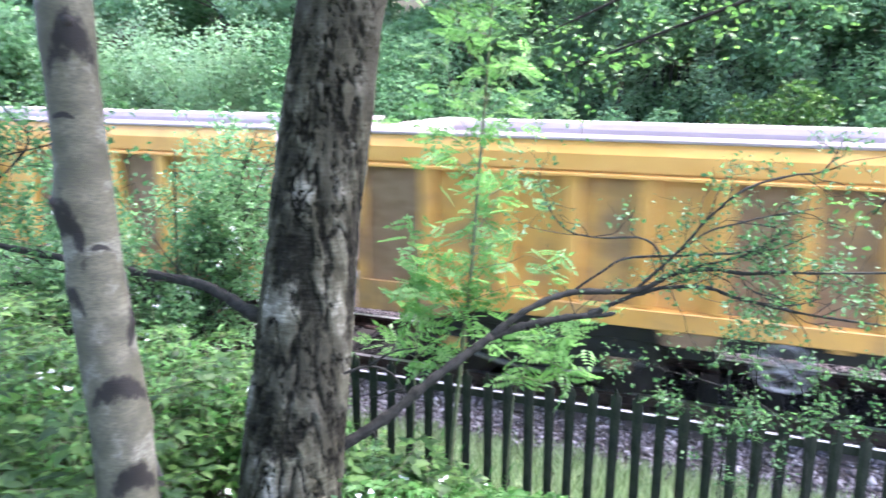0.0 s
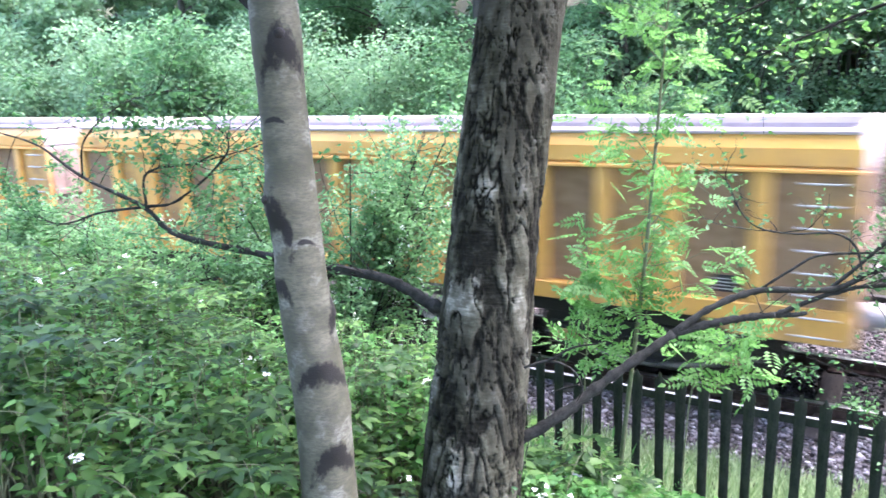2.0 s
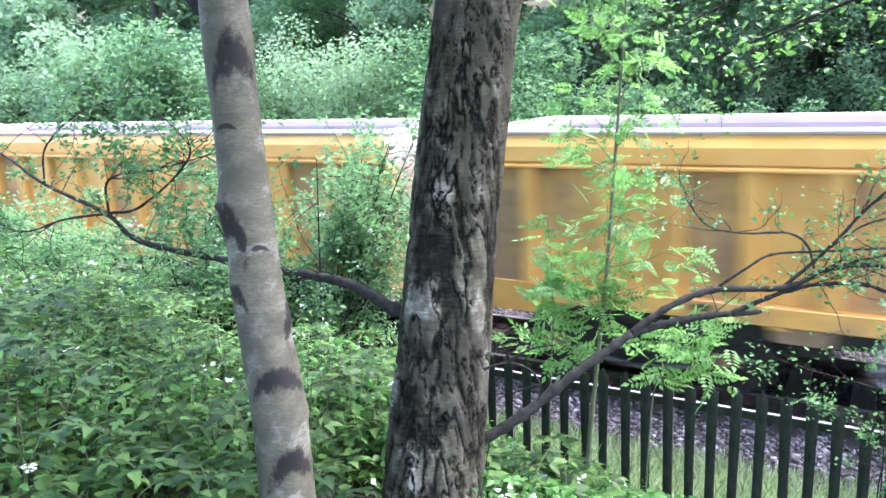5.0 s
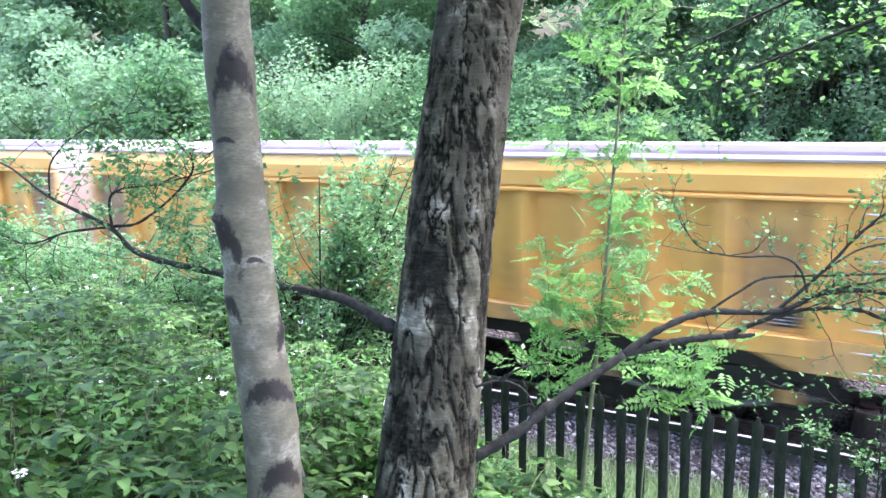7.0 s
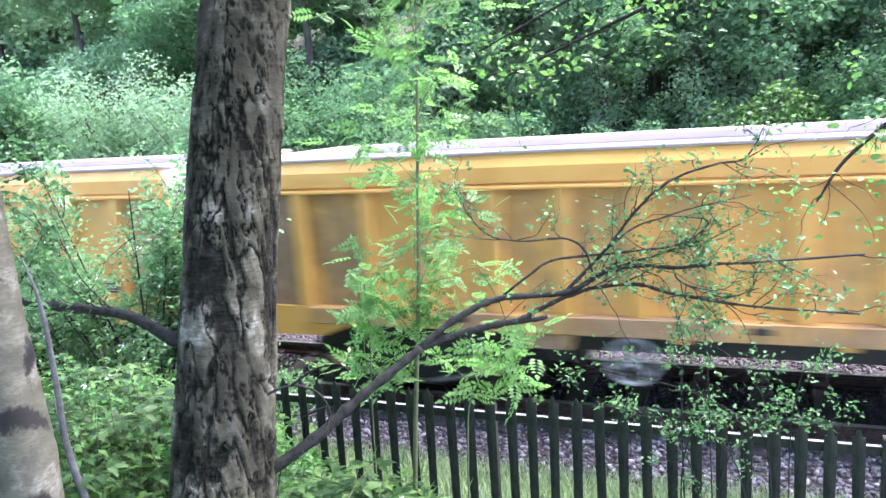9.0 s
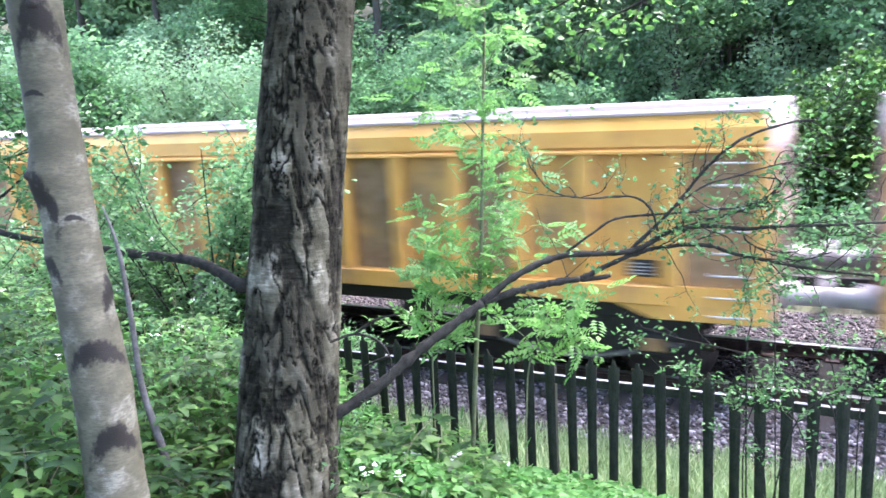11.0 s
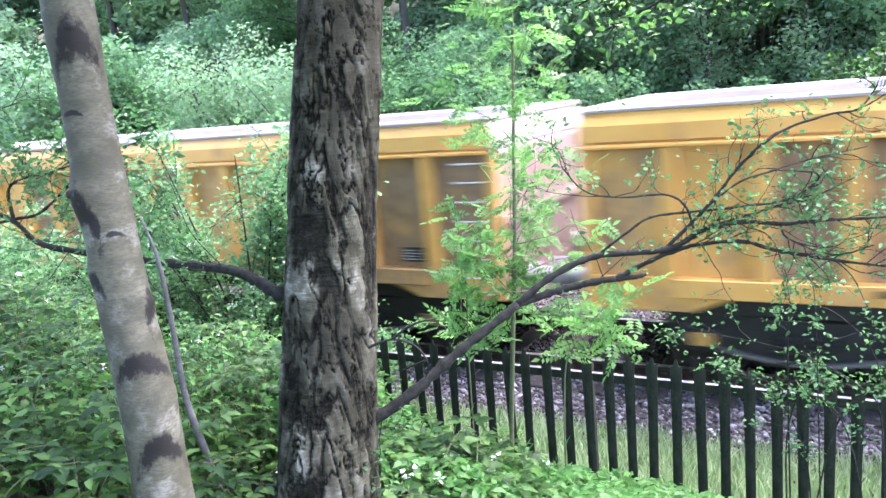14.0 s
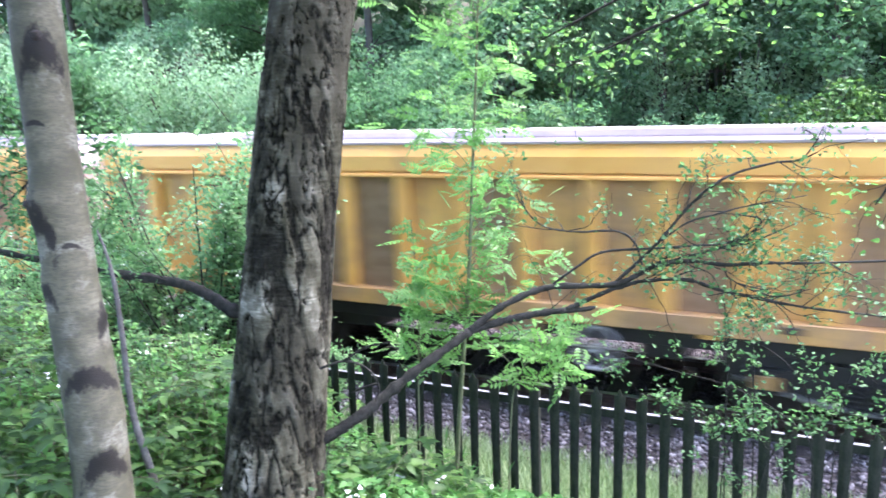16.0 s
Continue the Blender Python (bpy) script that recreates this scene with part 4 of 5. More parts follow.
def sapling(name, stem, radii, label, count, reach, frond, material, template=ROWAN, low=0.25, shoots=10):
    top = tagged(new(name), label, "sapling")
    p = smooth_path(stem, 50)
    hold("stem", mesh_of("stem", *tube(p, radii, 9), M["greenstem"], True), top)
    tb, spots = twigs(p, shoots, reach, 0.004, 0.9, 0.35, 0.02, low)
    tagged(hold("shoot_spray", mesh_of("shoot_spray", *joined(tb), M["greenstem"]), top), kind="stuff")
    spots = np.vstack([spots, p[int(low * 50) :]])
    at = spots[rng.integers(0, len(spots), count)] + rng.normal(size=(count, 3)) * 0.06
    axis = np.column_stack([np.interp(at[:, 2], p[:, 2], p[:, 0]), np.interp(at[:, 2], p[:, 2], p[:, 1]), at[:, 2]])
    d = (at - axis) * 1.2 + rng.normal(size=(count, 3)) * (0.4, 0.4, 0.18)
    d[:, 2] += rng.uniform(-0.25, 0.3, count)
    f = rng.normal(size=(count, 3)) * 0.75 + (0, 0, 1)
    hold("crown", leaves("crown", template, at, d, f, rng.uniform(*frond, count), material), top, "fresh green feathery leaves")
    return top


sapling("rowan_sapling", [(-1.38, -3.0, -0.1), (-1.32, -3.0, 0.7), (-1.25, -3.0, 1.43), (-1.2, -3.0, 1.94), (-1.15, -3.0, 2.67), (-1.10, -3.0, 3.43), (-1.05, -3.0, 4.3)], [0.02, 0.016, 0.012, 0.005], "young rowan with feathery bright green leaves beside the fence", 520, 0.66, (0.11, 0.21), M["rowan"], low=0.36, shoots=44)
sapling("rowan_sapling", [(-1.62, -3.1, -0.1), (-1.6, -3.1, 1.0), (-1.58, -3.08, 1.7), (-1.62, -3.08, 2.35)], [0.008, 0.003], "thin rowan shoot beside the fence", 110, 0.34, (0.13, 0.22), M["rowan"], low=0.45, shoots=5)
sapling("rowan_sapling", [(-0.85, -3.2, -0.1), (-0.82, -3.2, 0.8), (-0.78, -3.15, 1.25), (-0.6, -3.1, 1.5)], [0.008, 0.003], "low rowan shoot growing through the fence", 85, 0.38, (0.13, 0.22), M["rowan"], low=0.6, shoots=6)


def shrub(name, label, stems, shoots, reach, per, size, material, template=OVAL, blossoms=0, jitter=0.05, second=3, category="shrub"):
    """Thin stems with side shoots, leaves and, where it flowers, blossom."""
    top = tagged(new(name), label, category)
    tubes, spots = [], []
    for stem, r in stems:
        p = smooth_path(stem, 24)
        hold("stem", mesh_of("stem", *tube(p, [r, r * 0.3], 7), M["twig"], True), top)
        tb, s = twigs(p, shoots, reach, r * 0.35, 0.9, 0.1, 0.0, 0.25)
        tb2, s2 = twigs(s, shoots * second, reach * 0.45, r * 0.18, 1.0, 0.0, 0.0, 0.0)
        tubes += tb + tb2
        spots += [s, s2, p[10:]]
    spots = np.vstack(spots)
    tagged(hold("twig_spray", mesh_of("twig_spray", *joined(tubes), M["twig"]), top), kind="stuff")
    scatter_leaves("crown", spots, per, jitter, template, size, material, top)
    if blossoms:
        c = spots[rng.integers(0, len(spots), blossoms)] + rng.normal(size=(blossoms, 3)) * 0.04
        at = np.repeat(c, 9, axis=0) + rng.normal(size=(blossoms * 9, 3)) * 0.022
        hold("blossom", leaves("blossom", FLOWER, at, *loose(len(at), 1.2), rng.uniform(0.010, 0.018, len(at)), M["petal"]), top, "small white blossom clusters")
    return top


def fan(x, y, z0, height, spread, n, lean=0.0):
    out = []
    for i in range(n):
        a = rng.uniform(0, 2 * math.pi)
        dx, dy = math.cos(a) * spread * rng.uniform(0.3, 1), math.sin(a) * spread * 0.6 * rng.uniform(0.3, 1)
        h = height * rng.uniform(0.65, 1.0)
        out.append(([(x, y, z0), (x + dx * 0.3, y + dy * 0.3, z0 + h * 0.4), (x + dx * 0.75 + lean, y + dy * 0.75, z0 + h * 0.8), (x + dx + lean, y + dy, z0 + h)], 0.014))
    return out


shrub("hawthorn", "flowering hawthorn with small leaves and white blossom at the fence", fan(-4.6, -2.15, -0.25, 3.15, 1.5, 20), 11, 0.65, 2.0, (0.035, 0.072), M["hawthorn"], blossoms=170)
shrub("hawthorn", "dense low hawthorn at the fence", fan(-6.3, -2.2, -0.25, 2.35, 1.2, 14), 9, 0.65, 2.1, (0.035, 0.072), M["hawthorn"], blossoms=30)
shrub("hawthorn", "dense low hawthorn beyond the undergrowth", fan(-8.3, -2.2, -0.25, 2.0, 1.3, 12), 9, 0.65, 2.3, (0.035, 0.07), M["hawthorn"])
shrub("hawthorn", "dense low hawthorn beyond the undergrowth", fan(-10.9, -2.3, -0.25, 2.1, 1.4, 12), 9, 0.7, 2.3, (0.04, 0.08), M["hawthorn"])
shrub("hawthorn", "dense low hawthorn beyond the undergrowth", fan(-13.6, -2.4, -0.25, 2.4, 1.5, 12), 9, 0.7, 2.3, (0.05, 0.09), M["hawthorn"])
shrub("hawthorn", "low dark hawthorn against the fence", fan(-3.2, -2.35, -0.25, 1.25, 0.7, 10), 8, 0.4, 2.2, (0.03, 0.06), M["hawthorn"], blossoms=14)
shrub("bramble_bush", "small-leaved bramble arching over the fence", [([(0.75, -3.0, -0.1), (0.7, -2.95, 0.6), (0.5, -2.9, 1.0), (0.15, -2.85, 1.12)], 0.006), ([(0.6, -3.0, -0.1), (0.6, -3.0, 0.8), (0.75, -2.95, 1.15), (0.95, -2.9, 1.1)], 0.006), ([(0.62, -3.0, -0.1), (0.6, -3.0, 1.29), (0.62, -3.0, 1.59), (0.55, -3.0, 1.95)], 0.006), ([(0.8, -3.0, -0.1), (0.76, -3.0, 1.46), (0.73, -3.0, 1.85)], 0.005), ([(0.7, -3.0, -0.1), (0.9, -2.9, 0.9), (1.3, -2.85, 1.15), (1.6, -2.8, 1.05)], 0.006), ([(1.15, -2.95, -0.1), (1.12, -2.92, 0.88), (0.98, -2.92, 1.12), (0.62, -2.92, 1.3), (0.16, -2.92, 1.38), (-0.13, -2.92, 1.45)], 0.006), ([(1.15, -2.95, -0.1), (1.12, -2.92, 0.88), (1.07, -2.92, 1.32), (0.84, -2.92, 1.58), (0.58, -2.92, 1.62)], 0.005), ([(1.1, -2.95, -0.1), (0.9, -2.92, 0.88), (0.52, -2.92, 1.06), (0.2, -2.92, 1.18), (0.05, -2.92, 1.14)], 0.005), ([(1.25, -2.95, -0.1), (1.24, -2.92, 0.9), (1.28, -2.92, 1.34), (1.34, -2.92, 1.49), (1.46, -2.92, 1.43)], 0.005)], 10, 0.24, 0.5, (0.024, 0.046), M["birchleaf"], jitter=0.025, second=2)

# overhanging limb of a tree that stands outside the view
maple = tagged(new("sycamore"), "sycamore with yellow-green leaves on an overhanging limb", "tree")
v, f = tube(smooth_path([(3.4, -1.9, -0.3), (3.4, -1.9, 2.0), (3.35, -1.95, 5.0), (3.3, -2.0, 7.5)], 30), [0.16, 0.13, 0.09, 0.05], 14)
hold("trunk", mesh_of("trunk", v, f, M["fartrunk"], True), maple)
for pts, cnt in (([(3.37, -1.93, 3.9), (2.4, -2.1, 4.2), (1.3, -2.3, 4.1), (0.3, -2.5, 3.75), (-0.6, -2.55, 3.4)], 30), ([(3.36, -1.94, 4.4), (2.2, -1.6, 4.6), (0.9, -1.5, 4.45), (-0.2, -1.6, 4.05), (-1.1, -1.7, 3.65)], 30), ([(3.37, -1.93, 3.5), (2.7, -2.1, 3.45), (2.1, -2.25, 3.15), (1.6, -2.35, 2.75), (1.4, -2.4, 2.45)], 16)):
    p = smooth_path(pts, 40)
    br = hold("branch", mesh_of("branch", *tube(p, [0.04, 0.02, 0.006], 8), M["twig"], True), maple)
    tb, spots = twigs(p, cnt, 0.5, 0.004, 0.8, -0.15, 0.06, 0.4)
    tagged(hold("twig_spray", mesh_of("twig_spray", *joined(tb), M["twig"]), br), kind="stuff")
    scatter_leaves("leaves", spots, 1.2, 0.07, OVAL, (0.042, 0.080), M["maple"], br)

def crown_over(tree, x, y, z0, z1, spread, count):
    """The crown of a near tree, high over the bank."""
    c = np.column_stack([x + rng.normal(size=90) * spread, y + rng.normal(size=90) * spread, rng.uniform(z0, z1, 90)])
    tubes = [tube(smooth_path([(x, y, q[2] - 1.0), ((x + q[0]) / 2, (y + q[1]) / 2, q[2] - 0.3), tuple(q)], 8), [0.03, 0.008], 5) for q in c]
    tagged(hold("twig_spray", mesh_of("twig_spray", *joined(tubes), M["twig"]), tree), kind="stuff")
    at = c[rng.integers(0, 90, count)] + rng.normal(size=(count, 3)) * 0.45
    hold("crown", leaves("crown", DIAMOND, at, *loose(count, 0.4), rng.uniform(0.10, 0.17, count), M["birchleaf"]), tree)


crown_over(dark_tree, -1.0, -5.4, 5.8, 10.0, 1.9, 16000)
crown_over(birch, -2.4, -6.2, 5.6, 9.0, 1.7, 12000)

# ---- undergrowth on the bank ----


def bed_height(x, y):
    h = np.interp(x, (-14, -9, -3.6, -2.5, -1.9, -1.0, -0.2, 1.5), (1.25, 1.25, 1.2, 1.0, 0.5, 0.42, 0.38, 0.45))
    n = np.sin(2.1 * x + 1.3 * y) * 0.5 + np.sin(3.7 * x - 2.9 * y + 1) * 0.3 + np.sin(7.1 * x + 5.3 * y) * 0.2
    h = h * (1 - 0.72 * np.interp(x, (-2.7, -2.0), (0, 1)) * np.interp(y, (-4.8, -4.3), (1, 0)))
    return h * (1 + 0.22 * n) * np.interp(y, (-7.5, -6.6, -3.4, -2.8), (0.35, 0.85, 1.0, 0.8))


def bed(name, label, n, xr, yr, size, material, low=0.25, template=OVAL, up=0.9):
    at = np.column_stack([rng.uniform(*xr, n), rng.uniform(*yr, n), np.zeros(n)])
    at = at[~((np.hypot(at[:, 0] + 1.7, at[:, 1] + 4.8) < 0.34) | (np.hypot(at[:, 0] + 1.8, at[:, 1] + 5.8) < 0.18))]
    n = len(at)
    at[:, 2] = ground_z(at[:, 0], at[:, 1]) + bed_height(at[:, 0], at[:, 1]) * np.maximum(rng.uniform(low, 1.08, n), rng.uniform(low, 1.08, n))
    d, f = loose(n, up)
    d[:, 2] = -np.abs(d[:, 2]) * 0.35
    tagged(new(name, leaves(name, template, at, d, f, rng.uniform(*size, n), material)), label, "undergrowth", kind="stuff")
    return at


spots = bed("bramble_undergrowth", "tangled bramble and nettle leaves on the bank", 22000, (-14, -0.9), (-7.3, -2.85), (0.04, 0.105), M["bramble"], 0.15)
bed("bramble_undergrowth", "low green leaves along the foot of the fence", 6500, (-2.6, 1.8), (-4.4, -2.78), (0.04, 0.10), M["fern"])
bed("nettle_undergrowth", "paler young leaves at the top of the undergrowth", 7000, (-12, -1.4), (-6.8, -2.85), (0.03, 0.07), M["fern"], 0.7)
st = spots[rng.integers(0, len(spots), 1500)]
tb = []
for s in st[st[:, 1] < -2.9][:1300]:
    g = float(ground_z(s[0], s[1]))
    b = s + np.append(rng.normal(size=2) * 0.12, 0)
    tb.append(tube(smooth_path([(b[0], b[1], g - 0.02), ((b[0] + s[0]) / 2 + 0.02, (b[1] + s[1]) / 2, (g + s[2]) / 2), tuple(s + (0, 0, 0.04))], 6), [0.005, 0.0025], 5))
tagged(new("undergrowth_stems", mesh_of("undergrowth_stems", *joined(tb), M["greenstem"])), "thin green and brown stems of the undergrowth", "undergrowth", kind="stuff")
# upright nettles that break the top of the bed
nb = np.column_stack([rng.uniform(-11, -1.9, 850), rng.uniform(-6.6, -2.95, 850)])
nb = nb[np.hypot(nb[:, 0] + 1.7, nb[:, 1] + 4.8) > 0.6]
tb, la, ld, lf, ls = [], [], [], [], []
for x, y in nb:
    g, h = float(ground_z(x, y)), float(bed_height(x, y)) * rng.uniform(0.95, 1.3)
    lean = rng.normal(size=2) * 0.09
    tb.append(tube(smooth_path([(x, y, g), (x + lean[0] * 0.4, y + lean[1] * 0.4, g + h * 0.5), (x + lean[0], y + lean[1], g + h)], 6), [0.005, 0.0025], 5))
    turn = rng.uniform(0, 3)
    for k in range(7):
        u = 0.45 + 0.55 * k / 6
        for s in (0, math.pi):
            a = turn + k * math.pi / 2 + s + rng.normal() * 0.2
            la.append((x + lean[0] * u, y + lean[1] * u, g + h * u))
            ld.append((math.cos(a), math.sin(a), rng.uniform(-0.55, 0.25)))
            lf.append((math.cos(a) * 0.3, math.sin(a) * 0.3, 1))
            ls.append((0.12 - 0.075 * (k / 6)) * rng.uniform(0.8, 1.25))
tagged(new("nettle_stems", mesh_of("nettle_stems", *joined(tb), M["greenstem"])), "upright green nettle stems", "undergrowth", kind="stuff")
tagged(new("nettle_leaves", leaves("nettle_leaves", OVAL, np.array(la), np.array(ld), np.array(lf), np.array(ls), M["fern"])), "pointed fresh green nettle leaves in pairs", "undergrowth", kind="stuff")
c = spots[(spots[:, 2] - ground_z(spots[:, 0], spots[:, 1]) > 0.85 * bed_height(spots[:, 0], spots[:, 1]))]
c = c[rng.integers(0, len(c), 190)] + (0, 0, 0.07)
tagged(new("bramble_blossom", leaves("bramble_blossom", FLOWER, np.repeat(c, 6, axis=0) + rng.normal(size=(1140, 3)) * (0.022, 0.022, 0.006), *loose(1140, 3), rng.uniform(0.016, 0.030, 1140), M["petal"])), "white bramble flowers over the leaves", "flowers", kind="stuff")
# arching bramble sprays with leaves in threes
tb, la, ld, lf = [], [], [], []
for i in range(1900):
    x, y = rng.uniform(-12.5, -1.0), rng.uniform(-7.0, -2.9)
    if math.hypot(x + 1.7, y + 4.8) < 0.55 or math.hypot(x + 1.8, y + 5.8) < 0.35:
        continue
    g, h, a = float(ground_z(x, y)), float(bed_height(x, y)), rng.uniform(0, 2 * math.pi)
    rise, ln = h * rng.uniform(0.55, 1.12), rng.uniform(0.35, 0.7)
    ux, uy = math.cos(a), math.sin(a)
    p = smooth_path([(x, y, g + rise * 0.55), (x + ux * ln * 0.35, y + uy * ln * 0.35, g + rise * 0.95), (x + ux * ln * 0.75, y + uy * ln * 0.75, g + rise), (x + ux * ln, y + uy * ln, g + rise * 0.9)], 12)
    tb.append(tube(p, [0.0035, 0.0018], 4))
    for k in range(2, 12):
        b = a + (1.1 if k % 2 else -1.1) + rng.normal() * 0.25
        la.append(p[k])
        ld.append((math.cos(b), math.sin(b), rng.uniform(-0.2, 0.22)))
        lf.append((rng.normal() * 0.22, rng.normal() * 0.22, 1))
tagged(new("bramble_canes", mesh_of("bramble_canes", *joined(tb), M["greenstem"])), "thin arching bramble canes", "undergrowth", kind="stuff")
tagged(new("bramble_leaves", leaves("bramble_leaves", TRI, np.array(la), np.array(ld), np.array(lf), rng.uniform(0.11, 0.21, len(la)), M["bramble"])), "dark glossy bramble leaves in threes", "undergrowth", kind="stuff")
# long bare arching brambles
for pts in ([(-6.8, -4.6, 1.9), (-5.6, -4.7, 1.75), (-4.6, -4.8, 1.62), (-3.7, -4.8, 1.5), (-3.2, -4.7, 1.1), (-3.1, -4.7, 0.5)], [(-4.8, -4.9, 0.6), (-4.9, -4.9, 1.6), (-5.15, -4.9, 2.05), (-5.5, -4.9, 2.2)], [(-3.9, -5.6, 0.8), (-4.3, -5.6, 1.3), (-4.7, -5.5, 1.55), (-5.0, -5.5, 1.6)]):
    tagged(new("bramble_cane", mesh_of("bramble_cane", *tube(smooth_path(pts, 40), [0.006, 0.005, 0.004], 7), M["twig"], True)), "long arching brown bramble cane", "bramble")


def fern(x, y, size, n):
    g = float(ground_z(x, y))
    top = tagged(new("fern"), "bright green fern with arching fronds under the fence", "fern", "ferns on the bank")
    for i in range(n):
        a = 2 * math.pi * i / n + rng.uniform(-0.2, 0.2)
        d = np.array([[math.cos(a) * 0.55, math.sin(a) * 0.55, 1.0]])
        nrm = np.array([[-math.cos(a), -math.sin(a), 0.6]])
        hold("frond", leaves("frond", FERN, np.array([[x, y, g + 0.1]]), d, nrm, [size * rng.uniform(0.8, 1.1)], M["fern"]), top)


for x, y, s, n in ((-1.66, -3.6, 0.62, 11), (-1.30, -3.5, 0.6, 10), (-1.98, -3.7, 0.6, 10), (-0.95, -3.6, 0.5, 9)):
    fern(x, y, s, n)

# grass strip beyond the fence
n = 24000
at = np.column_stack([rng.uniform(-6, 3.2, n), rng.uniform(-2.75, -1.12, n) + rng.normal(size=n) * 0.06, np.full(n, -0.25)])
at[:, 2] = np.where(at[:, 1] > -1.4, -0.26, ground_z(at[:, 0], at[:, 1]) - 0.01)
d = rng.normal(size=(n, 3)) * (0.35, 0.35, 0) + (0, 0, 1)
BLADE = (np.array([(0, 0.04, 0), (0, -0.04, 0), (0.6, 0.03, 0.05), (0.6, -0.03, 0.05), (1, 0, 0.2)]), np.array([(0, 1, 2), (1, 3, 2), (2, 3, 4)]))
size = rng.uniform(0.10, 0.30, n) * np.interp(at[:, 1], (-2.7, -1.6, -1.1), (1.2, 0.8, 0.45))
tagged(new("grass", leaves("grass", BLADE, at, d, rng.normal(size=(n, 3)) + 0.01, size, M["grass"])), "pale green grass strip between fence and ballast", "grass", kind="stuff")

# ---- woodland beyond the line ----


def wood_tree(x, y, height, width, count, size, material, label, low=0.15, lean=0.0):
    top = tagged(new("woodland_tree"), label, "tree")
    g = float(ground_z(x, y)) - 0.1
    trunk = smooth_path([(x, y, g), (x + 0.1 + lean * 0.3, y, g + height * 0.35), (x - 0.1 + lean * 0.7, y, g + height * 0.7), (x + lean, y, g + height)], 20)
    hold("trunk", mesh_of("trunk", *tube(trunk, [0.03 * height * 0.6, 0.02 * height * 0.5, 0.02], 9), M["fartrunk"], True), top)
    tubes, clumps = [], []
    for i in range(26):
        k = int(rng.uniform(low, 0.98) * 19)
        a = rng.uniform(0, 2 * math.pi)
        s = trunk[k]
        reach = width * (1.0 - 0.55 * (k / 19)) * rng.uniform(0.5, 1.05)
        e = s + np.array([math.cos(a) * reach, math.sin(a) * reach, reach * rng.uniform(0.0, 0.5)])
        p = smooth_path([s, (s + e) / 2 + (0, 0, 0.12 * reach), e], 10)
        tubes.append(tube(p, [0.03, 0.008], 5))
        for q in (5, 7, 9):
            clumps.append((p[q], 0.30 * width * rng.uniform(0.6, 1.15)))
    tagged(hold("bough_framework", mesh_of("bough_framework", *joined(tubes), M["fartrunk"]), top), kind="stuff")
    c = np.array([c for c, _ in clumps])
    r = np.array([r for _, r in clumps])
    i = rng.integers(0, len(c), count)
    u = rng.normal(size=(count, 3))
    u /= np.linalg.norm(u, axis=1)[:, None]
    at = c[i] + u * (r[i] * rng.uniform(0.35, 1.0, count) ** 0.6)[:, None] * (1, 1, 0.7)
    d, f = loose(count, 0.5)
    d[:, 2] -= 0.35
    hold("crown", leaves("crown", DIAMOND, at, d, f + u * 0.8, rng.uniform(*size, count), material), top)


def far_shrub(x, y, h, w, count, size, material, label):
    top = tagged(new("woodland_shrub"), label, "shrub")
    g = float(ground_z(x, y))
    tubes, c = [], []
    for i in range(12):
        a = rng.uniform(0, 2 * math.pi)
        e = np.array([x + math.cos(a) * w * rng.uniform(0.2, 1), y + math.sin(a) * w * 0.6 * rng.uniform(0.2, 1), g + h * rng.uniform(0.4, 0.95)])
        p = smooth_path([(x, y, g - 0.1), ((x * 2 + e[0]) / 3, (y * 2 + e[1]) / 3, (g + e[2]) / 2), e], 8)
        tubes.append(tube(p, [0.03, 0.008], 5))
        c += [p[3], p[5], p[7]]
    tagged(hold("twig_spray", mesh_of("twig_spray", *joined(tubes), M["fartrunk"]), top), kind="stuff")
    c = np.array(c)
    u = rng.normal(size=(count, 3))
    u /= np.linalg.norm(u, axis=1)[:, None]
    at = c[rng.integers(0, len(c), count)] + u * (0.38 * w * rng.uniform(0.3, 1, count) ** 0.6)[:, None]
    at[:, 2] = np.maximum(at[:, 2], ground_z(at[:, 0], at[:, 1]))
    d, f = loose(count, 0.5)
    hold("crown", leaves("crown", DIAMOND, at, d, f + u * 0.7, rng.uniform(*size, count), material), top)


# trees and shrubs given palefar carry the haze in their leaf colour
GREEN, HAZE_PALED = "broad-leaved woodland tree in full leaf on the far bank", "woodland tree on the far bank, leaves paled for haze"
for x, y, h, w, mt in (
    (4.5, 9.5, 8, 2.6, "farleaf"), (0.8, 10.5, 8, 2.6, "farleaf"), (-2.9, 11.5, 9, 2.8, "farleaf"), (-6.2, 10.0, 8, 2.4, "farleaf"), (-9.6, 9.6, 7.5, 2.6, "palefar"),
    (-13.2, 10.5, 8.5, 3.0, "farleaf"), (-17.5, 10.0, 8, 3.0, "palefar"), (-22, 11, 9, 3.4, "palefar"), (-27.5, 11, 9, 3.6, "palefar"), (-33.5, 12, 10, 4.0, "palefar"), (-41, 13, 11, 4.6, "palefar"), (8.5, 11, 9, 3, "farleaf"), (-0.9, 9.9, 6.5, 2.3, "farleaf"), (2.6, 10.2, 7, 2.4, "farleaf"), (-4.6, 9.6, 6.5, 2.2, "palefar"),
):
    wood_tree(x, y, h, w, 24000, (0.09, 0.18) if x > -20 else (0.16, 0.30), M[mt], HAZE_PALED if mt == "palefar" else GREEN)
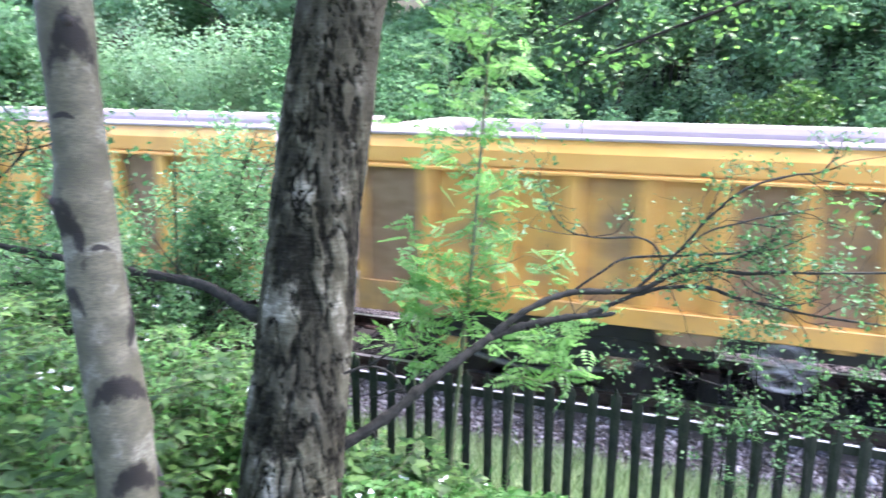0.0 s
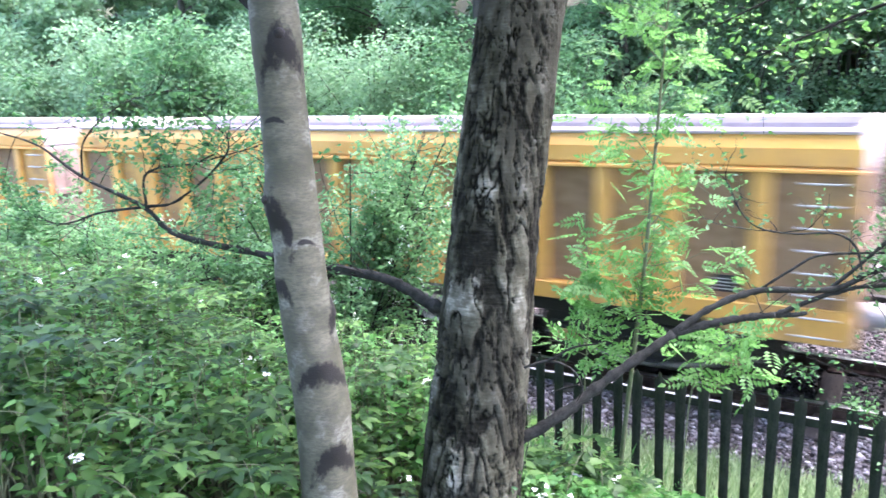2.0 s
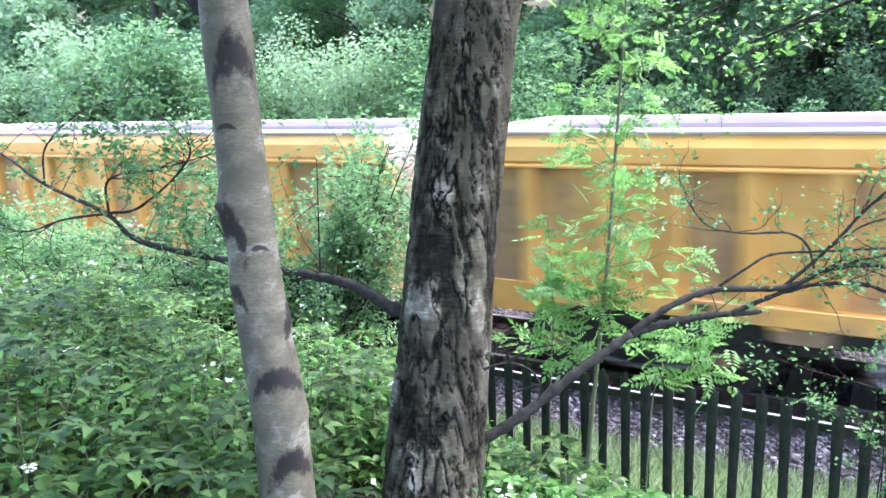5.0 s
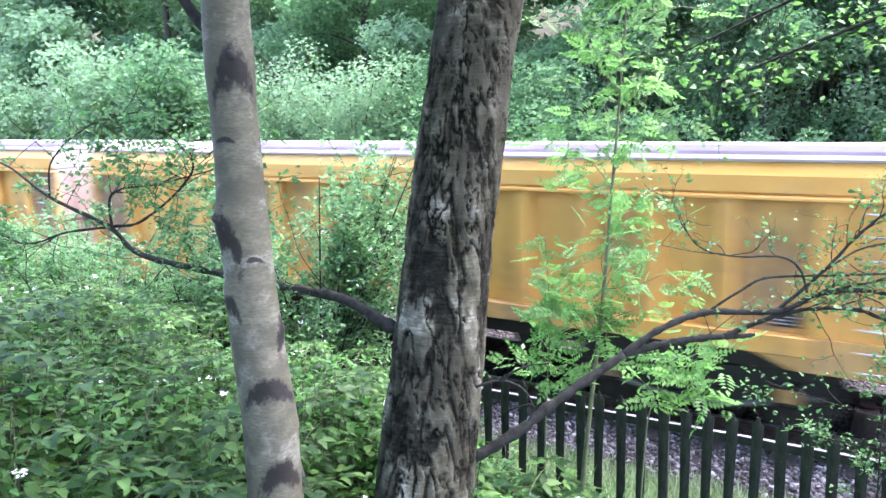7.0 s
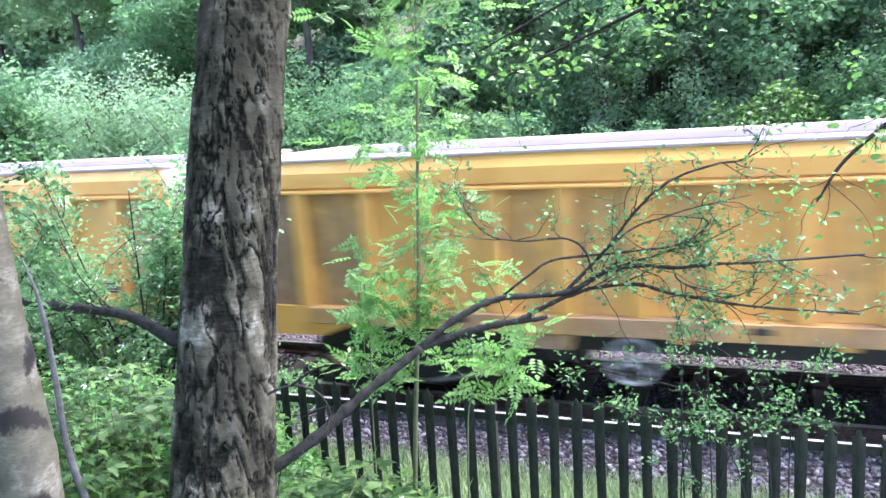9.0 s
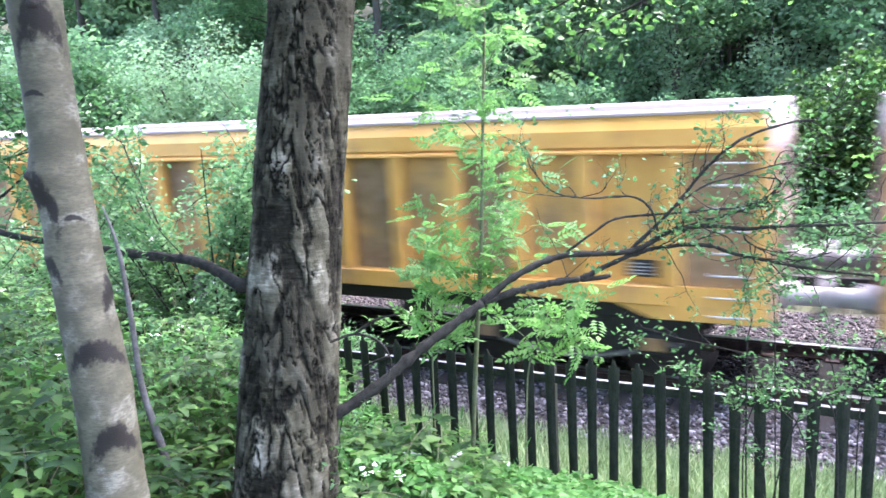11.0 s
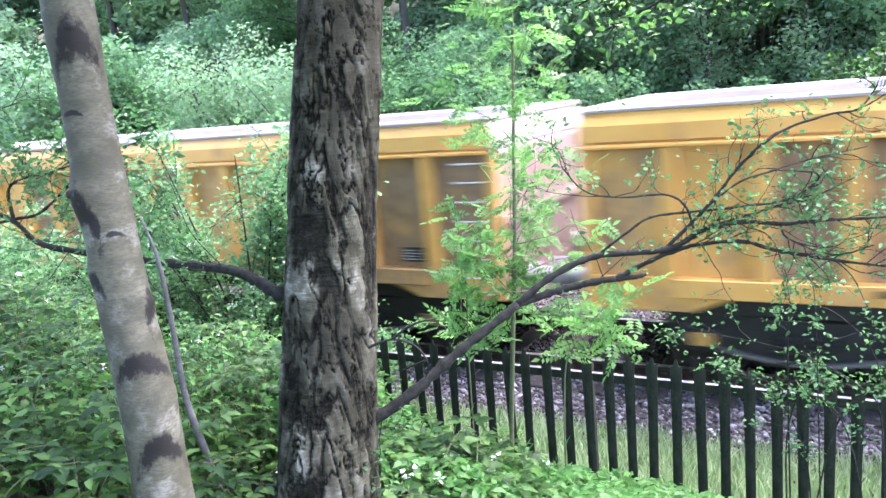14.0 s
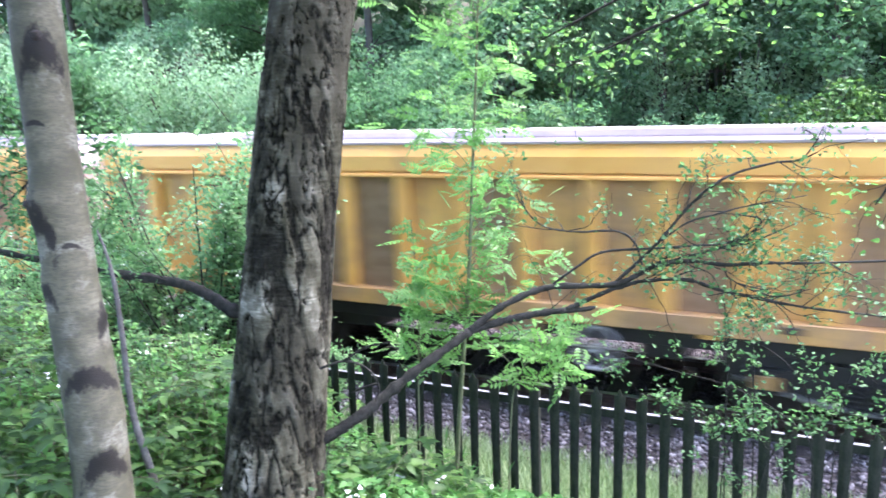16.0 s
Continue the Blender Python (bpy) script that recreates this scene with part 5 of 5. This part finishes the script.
for x, y, h, w in ((6, 17, 12, 4), (0, 18, 12, 4), (-6.5, 17, 12, 4), (-13, 18, 12, 4.4), (-20, 18, 13, 4.6), (-28, 19, 13, 5), (-37, 20, 14, 5.5), (-48, 22, 15, 6), (13, 18, 12, 4), (-10, 14, 10, 3.6), (-3.5, 14.5, 10, 3.4), (3, 14, 10, 3.4), (-17, 14, 10, 3.8), (-24, 15, 11, 4.2), (-32, 16, 12, 4.6), (-58, 26, 18, 7), (-70, 30, 20, 8)):
    wood_tree(x, y, h, w, 11000, (0.20, 0.36), M["farleaf"], GREEN, 0.05)
for x, y, h, w, mt in (
    (2.9, 6.9, 1.4, 1.1, "farleaf"), (0.9, 6.0, 2.3, 1.2, "bramble"), (-1.4, 6.9, 1.3, 1.0, "farleaf"), (-4.2, 6.8, 1.7, 1.2, "farleaf"), (-5.6, 6.4, 3.0, 1.6, "farleaf"), (-8.0, 6.6, 3.2, 1.7, "farleaf"), (-10.6, 6.5, 3.2, 1.8, "palefar"),
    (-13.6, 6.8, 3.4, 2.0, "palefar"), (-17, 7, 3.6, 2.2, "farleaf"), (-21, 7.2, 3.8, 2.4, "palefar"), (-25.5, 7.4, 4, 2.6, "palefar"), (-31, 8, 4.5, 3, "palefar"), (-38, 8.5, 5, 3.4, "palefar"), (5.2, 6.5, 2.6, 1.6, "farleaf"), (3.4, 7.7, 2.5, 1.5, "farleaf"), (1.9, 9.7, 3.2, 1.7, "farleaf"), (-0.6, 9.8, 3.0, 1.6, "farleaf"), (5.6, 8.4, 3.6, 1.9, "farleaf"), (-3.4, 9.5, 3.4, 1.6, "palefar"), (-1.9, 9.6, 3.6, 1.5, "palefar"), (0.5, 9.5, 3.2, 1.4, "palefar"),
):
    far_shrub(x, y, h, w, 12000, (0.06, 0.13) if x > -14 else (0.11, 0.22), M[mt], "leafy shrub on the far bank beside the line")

for x, y, top_z, w, mt in ((-1.9, 8.4, 4.5, 1.0, "palefar"), (-0.2, 8.5, 4.4, 0.9, "palefar"), (1.5, 8.5, 4.6, 1.0, "palefar"), (-3.9, 8.5, 4.4, 1.0, "farleaf"), (0.55, 8.2, 3.75, 1.1, "palefar"), (-2.9, 8.3, 3.9, 0.9, "farleaf"), (2.2, 8.3, 3.6, 0.9, "farleaf"), (-1.0, 8.6, 3.2, 0.7, "farleaf")):
    far_shrub(x, y, top_z - float(ground_z(x, y)), w, 3200, (0.06, 0.12), M[mt], "leafy shrub growing against the far fence")
for x, y, h, w in ((-2.0, 8.3, 4.6, 1.7), (1.2, 8.2, 4.4, 1.7), (-5.2, 8.2, 4.6, 1.6)):
    wood_tree(x, y, h, w, 4500, (0.08, 0.16), M["farleaf"], "slim young tree before the far fence", 0.35)
for x, y, h, w in ((-6, -13.5, 10, 3), (0.5, -14, 11, 3.2), (6, -12.5, 10, 3), (-12, -12, 10, 3.2)):
    wood_tree(x, y, h, w, 6000, (0.14, 0.28), M["farleaf"], "woodland tree in full leaf on the near bank", 0.2)

n = 70000
at = np.column_stack([rng.uniform(-24, 7, n), rng.uniform(4.2, 15, n), np.zeros(n)])
at[:, 2] = ground_z(at[:, 0], at[:, 1]) + rng.uniform(0.0, 0.55, n) * (1 + 0.6 * np.sin(1.9 * at[:, 0]) * np.sin(1.4 * at[:, 1]))
tagged(new("bank_undergrowth", leaves("bank_undergrowth", OVAL, at, *loose(n, 0.8), rng.uniform(0.08, 0.19, n), M["farleaf"])), "ivy and low green growth over the far bank", "undergrowth", kind="stuff")

far_fence = tagged(new("far_palisade_fence"), "dark palisade fence on the far bank among the trees", "fence", kind="structure")
for k in range(42):
    x = -3.4 + 0.16 * k
    hold("pale", pale, far_fence, m=pose(x, 9.0, 3.8 + rng.uniform(-0.02, 0.02)))
for z in (3.6, 2.5):
    hold("fence_rail", box_mesh("fence_rail", M["pale"], -3.5, 3.4, 9.02, 9.06, z - 0.03, z + 0.03), far_fence)


# ---- what moves ----
def motions():
    times = [0.5 * i for i in range(33)]
    for k, wagon in WAGONS.items():
        walk(wagon, [(t, wagon_pose(k, t)) for t in times])
    turns = [i / 15 for i in range(241)]
    keyed = {}
    for wagon in WAGONS.values():
        for ob in wagon.children_recursive:
            if "axle" not in ob:
                continue
            i = ob["axle"]
            if i not in keyed:
                walk(ob, [(t, pose(AXLES[i], 0, WHEEL_R, 0, -math.degrees(PITCH * passed(t) / WHEEL_R), 0)) for t in turns])
                keyed[i] = ob.animation_data
            else:
                ob.rotation_mode = "QUATERNION"
                ob.animation_data_create().action = keyed[i].action
                ob.animation_data.action_slot = keyed[i].action_slot


motions()
